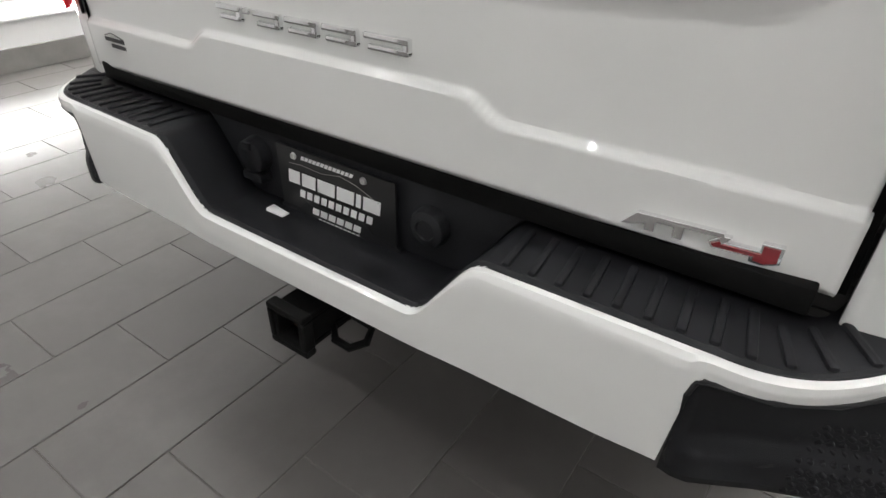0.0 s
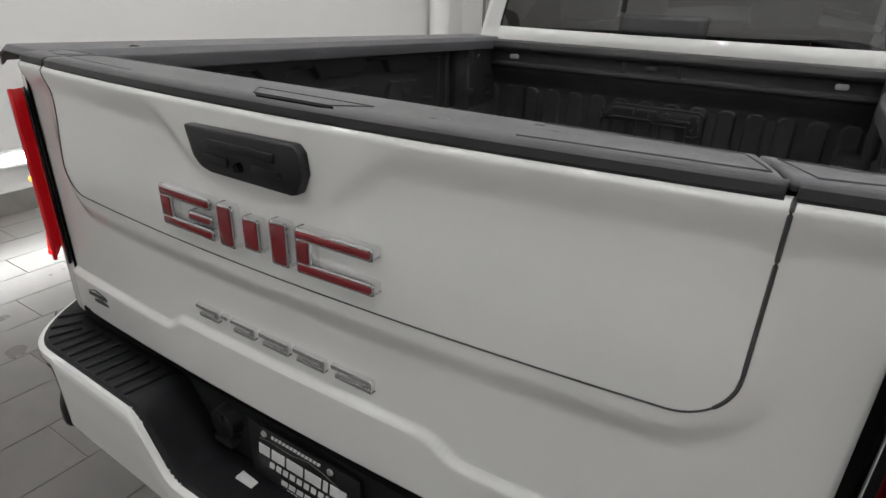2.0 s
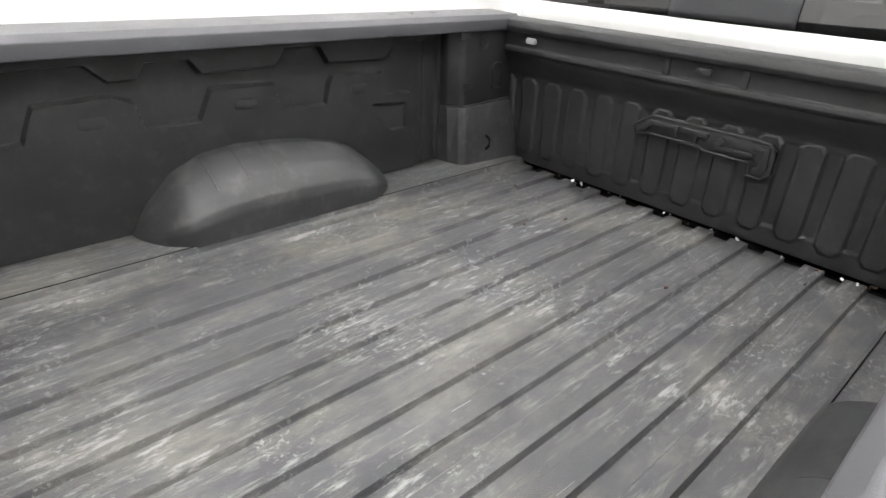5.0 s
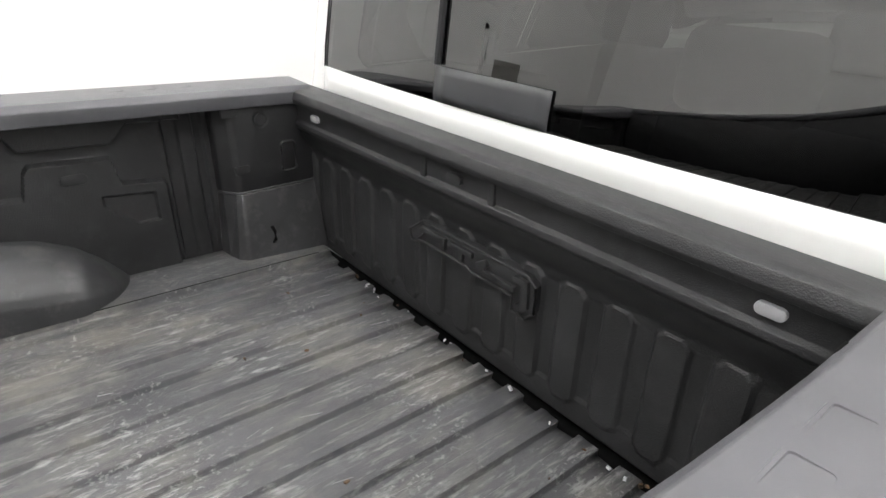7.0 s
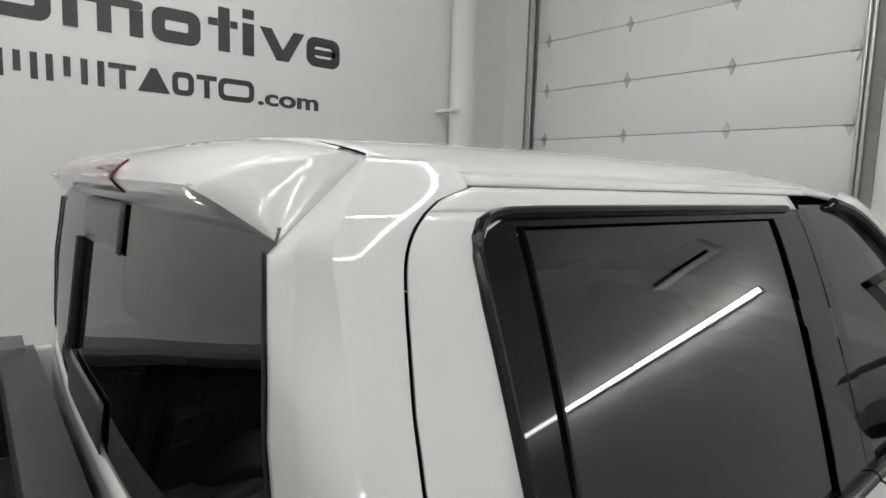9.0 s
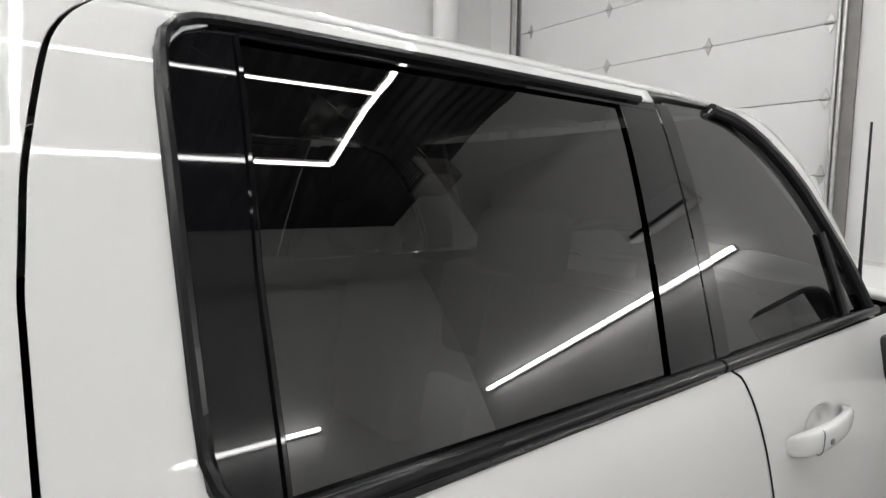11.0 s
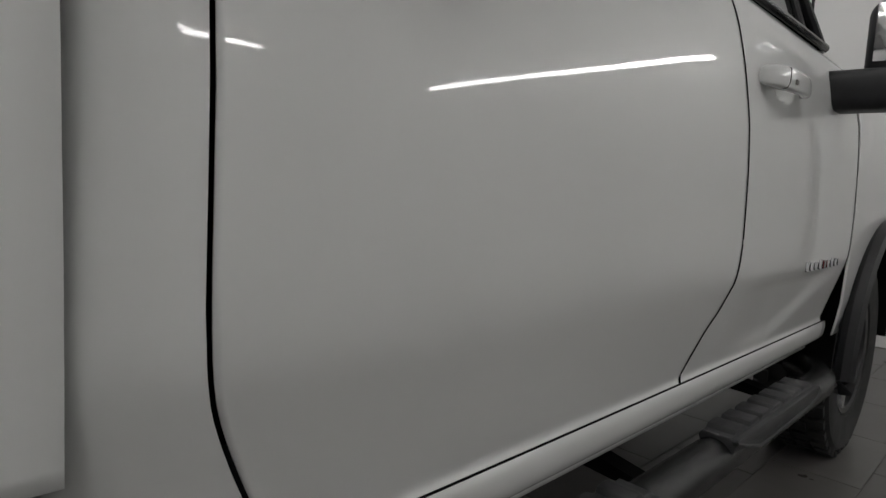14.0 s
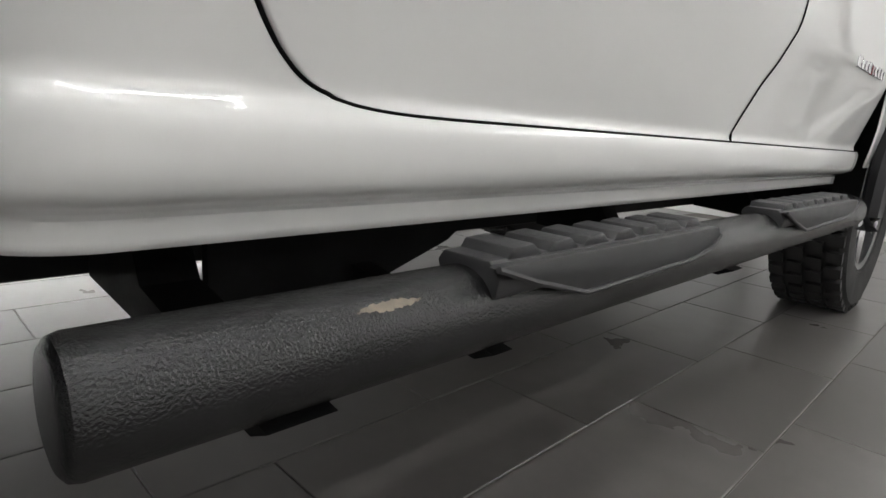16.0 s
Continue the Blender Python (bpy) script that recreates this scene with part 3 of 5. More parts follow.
# running gear under the floor, as one dark block with an axle and a spare wheel
part("underbody", box(-0.60, 0.60, 0.40, 4.9, 0.60, 0.84, 0.02), under_black, truck, "dark underside of the truck")
# unseen slab added to keep the ground under the cab in shade
part("underfloor_block", box(-0.90, 0.90, 2.50, 4.50, 0.645, 0.70, 0.02), under_black, truck, "added dark slab that blocks light under the cab")
part("spare_wheel", lathe([(0.50, 0.12), (0.49, 0.30), (0.52, 0.37), (0.60, 0.385), (0.68, 0.36), (0.69, 0.20)], (0.0, 0.62, 0.0), "z", 40), tyre_rubber, truck, "spare wheel slung under the bed")
part("rear_axle", tube([(-0.75, 1.19, 0.43), (-0.16, 1.19, 0.43), (-0.10, 1.19, 0.43), (0.10, 1.19, 0.43), (0.16, 1.19, 0.43), (0.75, 1.19, 0.43)], [0.05, 0.05, 0.14, 0.14, 0.05, 0.05], 14), under_black, truck, "rear axle with differential")

# ---------- bed ----------
def band(v, a, b, w=0.012):
    return smooth01((v - a + w) / w) * smooth01((b + w - v) / w)


RIB_W, RIB_AT = 0.1125, 0.041


def floor_z(x):
    """Height of the ribs pressed into the bed floor."""
    h = 0.0
    if abs(x) < 0.69:
        for k in range(-6, 6):
            edge = RIB_AT + RIB_W * k
            if edge < 0.63:
                h = max(h, band(x, edge - 0.060, edge - 0.007, 0.007))
    return 0.013 * h + 0.035 * smooth01((abs(x) - 0.685) / 0.012)


rib_xs = lin(-0.9, 0.9, 20) + [-0.697, -0.691, -0.685, 0.685, 0.691, 0.697]
for k in range(-6, 6):
    rib_xs += [round(RIB_AT + RIB_W * k + d, 4) for d in (-0.067, -0.0655, -0.0635, -0.0615, -0.060, -0.030, -0.007, -0.0055, -0.0035, -0.0015, 0.0)]
rib_xs = sorted(set(rib_xs))
bed = part("bed_floor", grid(lambda x, v: (x, v + (0.0 if v < 2.2 else 0.001 + 0.008 * smooth01((floor_z(x) - 0.003) / 0.008) + 0.003 * math.sin(x * 137) * math.sin(x * 61)), 0.880 + tilt(v) + floor_z(x)), rib_xs, lin(0.10, 2.19, 24) + [2.238]), liner_floor, truck, "worn dusty black ribbed bed liner floor", solid=0.01)
for s in (-1, 1):
    part("floor_slit", tube([(s * 0.700, y, 0.9165 + tilt(y)) for y in lin(0.2, 2.2, 12)], 0.0016, 5), dark_gap, bed)


UPPER_Y = [0.25, 0.31, 0.50, 0.56, 0.73, 0.78, 0.845, 0.878, 0.99, 1.020, 1.248, 1.285, 1.405, 1.437, 1.660, 1.712, 1.86]
UPPER_Z = [1.44, 1.40, 1.40, 1.445, 1.44, 1.392, 1.389, 1.431, 1.427, 1.385, 1.378, 1.427, 1.422, 1.368, 1.355, 1.407, 1.398]
LOWER_Y = [0.56, 0.60, 0.77, 0.832, 0.846, 0.996, 1.030, 1.042, 1.240, 1.256, 1.418, 1.438, 1.450, 1.652, 1.668, 1.785, 1.80]
LOWER_Z = [1.28, 1.365, 1.366, 1.343, 1.271, 1.264, 1.330, 1.347, 1.338, 1.253, 1.245, 1.318, 1.333, 1.323, 1.240, 1.228, 1.20]
POCKET = [(1.605, 1.210), (1.757, 1.195), (1.756, 1.098), (1.687, 1.098), (1.605, 1.172)]


def inside(y, z, poly):
    """Distance inside a convex outline given clockwise, negative outside."""
    d = 9.0
    for k in range(len(poly)):
        (a, b), (c, e) = poly[k], poly[(k + 1) % len(poly)]
        n = math.hypot(c - a, e - b)
        d = min(d, ((e - b) * (y - a) - (c - a) * (z - b)) / n)
    return d


def wall_relief(y, z):
    """Depth of the pressed panels in the bed wall."""
    d = 0.026 * smooth01((z - interp(y, UPPER_Y, UPPER_Z)) / 0.008) * smooth01((1.87 - y) / 0.01)
    d += 0.022 * smooth01((interp(y, LOWER_Y, LOWER_Z) - z) / 0.008) * smooth01((1.797 - y) / 0.008)
    d -= 0.012 * smooth01(inside(y, z, POCKET) / 0.007)
    d -= 0.012 * (band(y, 1.815, 1.850, 0.008) + band(y, 1.905, 1.925, 0.008))
    return d


for s in (-1, 1):
    side = part("bed_wall", grid(lambda y, v: (s * (0.900 - wall_relief(y, 0.905 + tilt(y) + v * 0.545)), y, 0.905 + tilt(y) + v * 0.545), lin(0.13, 2.26, 560 if s < 0 else 180), lin(0, 1, 150 if s < 0 else 60), flip=(s > 0)), liner, truck, "black liner wall of the bed with pressed panels", solid=(0.01))
    for y, z in ((1.138, 1.286), (1.549, 1.273), (0.72, 1.30)):
        part("tie_slot", prism(rounded(y - 0.035, y + 0.035, z - 0.016, z + 0.016, 0.015), "x", s * 0.876, s * 0.89, 0.002), liner, side)
        part("slot_rim", tube([(s * 0.8835, y + a, z + b) for a, b in rounded(-0.040, 0.040, -0.025, 0.025, 0.010)], 0.004, 6, closed=True), liner, side)
    # wheelhouse
    def house(u, v):
        y = 0.74 + 0.89 * u
        h = interp(y, [0.74, 0.80, 0.88, 0.98, 1.08, 1.2, 1.3, 1.42, 1.50, 1.56, 1.60, 1.63], [0, 0.09, 0.168, 0.212, 0.222, 0.217, 0.206, 0.180, 0.140, 0.088, 0.040, 0])
        w = 0.200 * min(1.0, h / 0.15) ** 0.55 + 0.005
        px = w * interp(v, lin(0, 1, 9), [1.0, 0.995, 0.975, 0.92, 0.82, 0.66, 0.44, 0.2, 0.0])
        pz = h * interp(v, lin(0, 1, 9), [0.0, 0.16, 0.32, 0.46, 0.59, 0.73, 0.86, 0.96, 1.0])
        return (s * (0.898 - px), y, 0.912 + tilt(y) + pz)
    part("wheelhouse", grid(house, lin(0, 1, 80), lin(0, 1, 33), flip=(s > 0)), liner_dusty_sheen, side, "rounded black dusty wheelhouse with its sheen coloured in")
    part("house_flange", tube([house(u, 1.0) for u in lin(0.02, 0.98, 40)], 0.007, 6), liner_dusty_sheen, side)
    for u in (0.25, 0.36, 0.47):
        part("house_crease", tube([house(u, v) for v in lin(0.55, 1.0, 8)], 0.0022, 5), liner, side)
    part("rear_post", box(s * 0.83, s * 0.905, 0.10, 0.17, 0.90, 1.52, 0.008), liner, side)
    # front corner boxes
    if s < 0:
        plan_top = [(-0.905, 1.945), (-0.868, 1.955), (-0.832, 1.985), (-0.819, 2.005), (-0.815, 2.268), (-0.905, 2.270)]
        part("corner_post", prism(plan_top, "z", 1.150, rail(2.1) - 0.010, 0.006), liner, side)
        plan_low = [(-0.905, 1.930), (-0.835, 1.938), (-0.790, 1.950), (-0.765, 1.975), (-0.742, 2.268), (-0.905, 2.270)]
        vs = [(x, y, 0.905) for x, y in plan_low] + [(x, y, 1.148) for x, y in plan_top]
        part("corner_foot", (vs, [tuple(range(6))[::-1], tuple(range(6, 12))] + [(k, (k + 1) % 6, 6 + (k + 1) % 6, 6 + k) for k in range(6)]), liner_dusty_sheen, side, smooth=False, bevel=0.008)
        part("post_seam", tube([(x - 0.001, y, 1.149) for x, y in plan_top[1:5]], 0.004, 6), liner, side)
    else:
        part("corner_post", box(0.90, 0.868, 1.93, 2.235, 1.14, rail(2.1) - 0.015, 0.012), liner, side)
        part("corner_foot", prism([(0.90, 0.905), (0.735, 0.905), (0.75, 0.99), (0.80, 1.145), (0.90, 1.145)], "y", 1.955, 2.235, 0.008), liner, side)
    if s < 0:
        part("corner_button", lathe([(0.0, 0.0001), (0.0, 0.016), (-0.004, 0.02), (0.0, 0.028)], (s * 0.8145, 2.092, 1.385), "x", 20), liner, side)
    part("tie_loop", tube([(s * 0.742, 2.06, 0.985), (s * 0.725, 2.06, 1.0), (s * 0.725, 2.06, 1.03), (s * 0.745, 2.06, 1.04)], 0.006, 6), under_black, side)
    # rail cap
    rp = [(s * 0.872, -0.022), (s * 0.872, -0.002), (s * 0.884, 0.010), (s * 0.975, 0.014), (s * 1.003, 0.004), (s * 1.006, -0.02)]
    vs = []
    ys = [0.062, 0.066, 0.075] + lin(0.10, 2.275, 30)
    for y in ys:
        xin = interp(y, [0.05, 0.22, 0.46, 0.7, 1.0, 1.2, 1.35, 1.57, 1.75, 1.95, 2.27], [0.808, 0.809, 0.814, 0.809, 0.806, 0.814, 0.831, 0.845, 0.859, 0.870, 0.875]) if s > 0 else 0.808
        drop = 0.012 * smooth01((0.075 - y) / 0.013)
        vs += [(s * x, y, rail(y) + z - drop) for x, z in ((xin, -0.040), (xin, -0.004), (xin + 0.012, 0.010), (0.965, 0.014), (0.985, 0.006), (0.990, -0.02))]
    fs = [tuple((j * 6 + i, j * 6 + i + 1, (j + 1) * 6 + i + 1, (j + 1) * 6 + i)) for j in range(len(ys) - 1) for i in range(5)]
    if s > 0:
        fs = [f[::-1] for f in fs]
    rc = part("rail_cap", (vs, fs), cap_plastic, truck, "black plastic cap along the bed rail", solid=0.006, bevel=0.003)
    # outer side
    def outer(y, v):
        low_z = interp(y, [1.70, 1.90], [0.62, 0.80])
        z = low_z + (rail(y) - 0.03 - low_z) * v
        x = interp(z, [0.6, 0.75, 0.95, 1.25, 1.40, 1.5], [0.985, 1.02, 1.03, 1.03, 1.015, 1.0])
        back = max(0.0, 1 - (y - 0.06) / 0.13)
        x -= 0.10 * min(1.0, back) ** 2.2
        if y < 0.06:
            x = 0.836 + (x - 0.836) * ((y - 0.046) / 0.014) ** 0.5
        flare = math.exp(-(((y - 1.16) / 0.62) ** 4)) * smooth01((1.12 - z) / 0.12)
        return (s * (x + 0.03 * flare), y, z)
    bs = part("bedside", grid(outer, [0.046, 0.0465, 0.048, 0.051, 0.055, 0.06, 0.064, 0.07, 0.08, 0.09, 0.105, 0.12, 0.145, 0.17] + lin(0.2, 2.356, 30), lin(0, 1, 40), flip=(s < 0)), white_paint, truck, "white outer side of the bed", solid=0.015)
    # tail lamp
    lamp = part("tail_lamp", grid(lambda u, v: (s * (0.833 + 0.04 * u + 0.10 * smooth01((u - 0.3) / 0.7)), 0.030 + 0.13 * max(0, u - 0.2) ** 1.5, 1.035 + 0.445 * v - 0.02 * u), lin(0, 1, 14), lin(0, 1, 12), flip=(s < 0)), gloss_black, truck, "red tail lamp with a black housing", solid=0.004)
    def lens_pt(u, v, d=0.0):
        u = u * (1 - 0.42 * max(0.0, (0.20 - v) / 0.20) ** 1.6)
        return (s * (0.858 + 0.080 * u + 0.058 * u * u + d), 0.010 + 0.115 * u ** 2.4 - d, 1.045 + 0.43 * v - 0.02 * u)
    part("red_lens", grid(lambda u, v: lens_pt(u, v), lin(0, 1, 12), lin(0, 1, 12), flip=(s < 0)), red_glow, lamp, "glossy lit red lens", solid=0.006)
    part("light_guide", joined(tube([lens_pt(0.55, v, 0.001) for v in lin(0.05, 0.88, 16)], 0.0065, 8), tube([lens_pt(0.12 + 0.43 * q, 0.05, 0.001) for q in lin(0, 1, 6)], 0.006, 8)), red_lit, lamp, "lit red light guide")
    part("amber_bulb", lathe([(-0.006, 0.0001), (-0.005, 0.006), (0.004, 0.009)], lens_pt(0.40, 0.50), "y", 12), amber_lit, lamp, "small amber bulb")

# gap before the bulkhead, its shade put in as a near-black box
part("bed_gap", box(-0.88, 0.88, 2.225, 2.29, 0.84, 0.868), dark_gap, truck, smooth=False)
# bulkhead
def bulk(x, v):
    z = 0.895 + 0.45 * v
    c = abs(((x - 0.231) / 0.118 + 0.5) % 1.0 - 0.5) * 0.118
    # raised ribs with rounded ends, hollows between them above small tabs
    end = 0.018 * smooth01((c - 0.016) / 0.020)
    rib = smooth01((0.0385 - c) / 0.007) * smooth01((z - 0.932 - end) / 0.008) * smooth01((1.246 - end - z) / 0.008)
    hollow = smooth01((c - 0.036) / 0.006) * smooth01((z - 0.962 + 0.3 * max(0.0, 0.046 - c)) / 0.007) * smooth01((1.236 - z) / 0.010)
    return (x, 2.268 - 0.006 * rib + 0.004 * hollow - 0.046 * smooth01((z - 1.236) / 0.11), z)


bulkhead = part("bed_bulkhead", grid(bulk, lin(-0.88, 0.88, 400), lin(0, 1, 90)), liner, truck, "black ribbed front wall of the bed", solid=0.012)
part("top_ledge", prism([(2.30, 1.33), (2.222, 1.335), (2.212, 1.348), (2.214, 1.362), (2.226, 1.368), (2.222, 1.418), (2.206, 1.424), (2.202, 1.438), (2.210, 1.462), (2.235, 1.466), (2.30, 1.466)], "x", -0.89, 0.89, 0.002), liner, bulkhead)
for x in (-0.686, 0.740):
    part("bright_bolt", prism(rounded(x - 0.024, x + 0.024, 1.383, 1.405, 0.010), "y", 2.214, 2.226, 0.002), plug_grey, bulkhead, "pale oval plug")
part("plug", prism(rounded(-0.022, 0.030, 1.380, 1.406, 0.012), "y", 2.212, 2.226, 0.002), liner, bulkhead)

# ---------- cab ----------
# lower section by points, upper section by its lean in degrees
SZ = [0.40, 0.540, 0.568, 0.573, 0.584, 0.600, 0.62, 0.638, 0.648, 0.656, 0.666, 0.70, 0.78, 0.866, 0.90, 2.2]
SX = [0.945, 0.945, 0.946, 0.968, 0.988, 0.995, 0.998, 0.999, 0.996, 0.988, 0.988, 0.997, 1.018, 1.0415, 1.045, 1.045]
LEAN_Z = [0.90, 1.00, 1.15, 1.28, 1.345, 1.395, 1.43, 1.458, 1.478, 1.495, 1.66, 1.80, 1.90, 1.97, 2.0, 2.03, 2.2]
LEAN = [0.0, 0.0, 1.3, 4.2, 7.2, 10.5, 17.8, 24.5, 19.0, 17.4, 19.6, 22.4, 24.8, 31.0, 43.0, 57.0, 60.0]


def softened(values, width):
    k = np.exp(-0.5 * (np.arange(-60, 61) * 0.002 / width) ** 2)
    return np.convolve(np.pad(values, 60, mode="edge"), k / k.sum(), "valid")


FZ = np.arange(0.40, 2.16, 0.002)
_low = np.interp(FZ, SZ, SX)
_low = softened(_low, 0.004) + (softened(_low, 0.007) - softened(_low, 0.004)) * np.clip((FZ - 0.70) / 0.05, 0, 1)
_lean = softened(np.interp(FZ, LEAN_Z, LEAN), 0.016) * (FZ > 0.90)
FX = _low - np.cumsum(np.tan(np.radians(_lean))) * 0.002


def side_x(y, z):
    x = float(np.interp(z, FZ, FX))
    return x - 0.012 * max(0.0, (y - 2.5) / 2.3) ** 2


def rows_panel(y0, y1, zs, s, n=24, off=0.0, dent=None):
    """A skin on the cab side between two edges that depend on the height."""
    vs = []
    for z in zs:
        a, b = y0(z), y1(z)
        for k in range(n):
            y = a + (b - a) * k / (n - 1)
            vs.append((s * (side_x(y, z) + off - (dent(y, z) if dent else 0.0)), y, z))
    fs = [(j * n + i, j * n + i + 1, (j + 1) * n + i + 1, (j + 1) * n + i) for j in range(len(zs) - 1) for i in range(n - 1)]
    return vs, (fs if s > 0 else [f[::-1] for f in fs])


def seam_line(z):
    return interp(z, [0.650, 0.653, 0.658, 0.667, 0.684, 0.702, 0.728, 0.765, 0.80, 0.836, 0.87, 0.92, 1.1, 1.7, 1.80, 1.856, 1.89, 1.921, 1.942, 1.958, 1.975, 1.988, 2.0], [2.67, 2.62, 2.588, 2.562, 2.538, 2.522, 2.505, 2.488, 2.473, 2.460, 2.453, 2.450, 2.452, 2.446, 2.454, 2.464, 2.471, 2.479, 2.490, 2.504, 2.527, 2.555, 2.61])


def rear_seam(z):
    """The rounded rear edge of the rear door."""
    d = 0.010 if 0.66 < z < 1.98 else 0.004
    return sum(seam_line(z + d * k / 3) for k in range(-3, 4)) / 7


def mid_seam(z):
    return interp(z, [0.650, 0.70, 0.759, 0.80, 0.867, 0.95, 1.1, 1.196, 1.311, 1.46, 1.478, 1.49, 1.97, 2.0], [3.462, 3.484, 3.515, 3.55, 3.582, 3.594, 3.587, 3.575, 3.540, 3.492, 3.46, 3.425, 3.495, 3.50])


def fore_seam(z):
    return interp(z, [0.65, 0.8, 1.0, 1.3, 1.48], [4.58, 4.60, 4.615, 4.59, 4.50])


def win_rear(z):
    return interp(z, [1.476, 1.48, 1.50, 1.53, 1.63, 1.84, 1.93, 1.95, 1.968], [2.65, 2.617, 2.585, 2.564, 2.566, 2.568, 2.58, 2.595, 2.64])


def win_fore(z):
    return interp(z, [1.48, 1.50, 1.60, 1.70, 1.80, 1.86, 1.92, 1.95, 1.97, 1.985], [4.24, 4.23, 4.185, 4.12, 4.055, 4.00, 3.92, 3.87, 3.82, 3.73])


# rear of the cab: panel, pillars, screen, spoiler
def back_y(z):
    return interp(z, [0.9, 1.40, 1.545, 1.95, 2.02], [2.34, 2.322, 2.314, 2.362, 2.37])


def win_half(z):
    return interp(z, [1.526, 1.95], [0.855, 0.743])


def corner_y(z):
    return interp(z, [0.64, 0.9, 1.35, 1.6, 1.77, 1.94, 1.984, 2.013, 2.031], [2.430, 2.428, 2.43, 2.402, 2.392, 2.405, 2.440, 2.470, 2.490])


def corner_in(z):
    return interp(z, [0.54, 0.642, 0.66, 0.90, 1.10, 1.35, 1.52, 2.0], [0.056, 0.056, 0.058, 0.072, 0.09, 0.095, 0.055, 0.045])


def corner_d(z):
    return interp(z, [0.54, 0.642, 0.66, 0.90, 1.10, 1.35, 1.52, 1.8, 2.0], [0.076, 0.076, 0.077, 0.079, 0.08, 0.085, 0.046, 0.030, 0.026])


def plan_y(x, z):
    """The rear of the cab bows out a little in the middle."""
    xin = side_x(2.5, z) - corner_in(z)
    return back_y(z) + (corner_y(z) - corner_d(z) - back_y(z)) * (abs(x) / xin) ** 2.5


def glass_rear(z):
    return interp(z, [1.5, 1.7, 1.95], [2.635, 2.636, 2.655])


def pillar_rear(z):
    return interp(z, [1.5, 1.97], [3.28, 3.37])


CZ = [0.540, 0.548, 0.556, 0.564, 0.568, 0.571, 0.574, 0.578, 0.584, 0.59, 0.60, 0.61, 0.62, 0.63, 0.638, 0.644, 0.648] + lin(0.655, 0.78, 26) + lin(0.80, 2.012, 90) + [2.018, 2.024, 2.029]
low = [0.6515, 0.653, 0.655, 0.658, 0.662, 0.666, 0.67, 0.675, 0.68, 0.685, 0.69, 0.695, 0.70, 0.71, 0.72, 0.73, 0.74, 0.75, 0.765, 0.78, 0.80, 0.82, 0.84, 0.86, 0.88, 0.91, 0.95] + lin(1.0, 1.26, 20) + lin(1.272, 1.38, 46) + lin(1.39, 1.476, 10)
G = 0.0028


def corner_rows(s):
    """Rear pillar, rounded corner and side down to the rocker, in one skin."""
    vs, n = [], 0
    for z in CZ:
        row = []
        cy, cd, xs_ = corner_y(z), corner_d(z), side_x(2.5, z)
        xin = xs_ - corner_in(z)
        x0 = win_half(max(z, 1.526))
        w = max(0.0, min(1.0, (2.033 - z) / 0.092))
        sx_, sy_ = 0.713 + 0.029 * w, 2.504 - 0.115 * w
        mix = smooth01((z - 1.80) / 0.142)
        for k in range(24):
            if k < 8:
                x = x0 + (xin - x0) * k / 8
                a = (x, plan_y(x, z))
            else:
                q = math.pi / 2 * (k - 8) / 16
                a = (xs_ - corner_in(z) * (1 - math.sin(q)), cy - cd * math.cos(q))
            b = (sx_ + (xs_ - sx_) * k / 24, sy_ + (cy - sy_) * k / 24)
            m = mix if z > 1.941 else mix * min(1.0, k / 8)
            row.append((a[0] + (b[0] - a[0]) * m, a[1] + (b[1] - a[1]) * m))
        end = 4.615 if z < 0.65 else max(cy + 0.005, rear_seam(z) - G)
        for k in range(50):
            y = cy + (end - cy) * k / 49
            row.append((side_x(y, z), y))
        n = len(row)
        vs += [(s * x, y, z) for x, y in row]
    fs = [(j * n + i, j * n + i + 1, (j + 1) * n + i + 1, (j + 1) * n + i) for j in range(len(CZ) - 1) for i in range(n - 1)]
    return vs, (fs if s > 0 else [f[::-1] for f in fs])


def cup(y, z):
    """The scoop behind a door handle."""
    for c in (2.690, 3.797):
        r = ((y - c) / 0.066) ** 2 + ((z - 1.312) / 0.034) ** 2
        if r < 1.6:
            return 0.020 * smooth01((1.45 - r) / 1.0)
    return 0.0


def front_dent(y, z):
    """Handle scoop, and the pressed facet that tapers forward under the front door's crease."""
    foot = 0.66 + 0.32 * max(0.0, y - 4.0)
    return cup(y, z) + 0.008 * smooth01((0.850 - z) / 0.010) * smooth01((z - foot) / 0.06) * smooth01((y - 3.62) / 0.3)


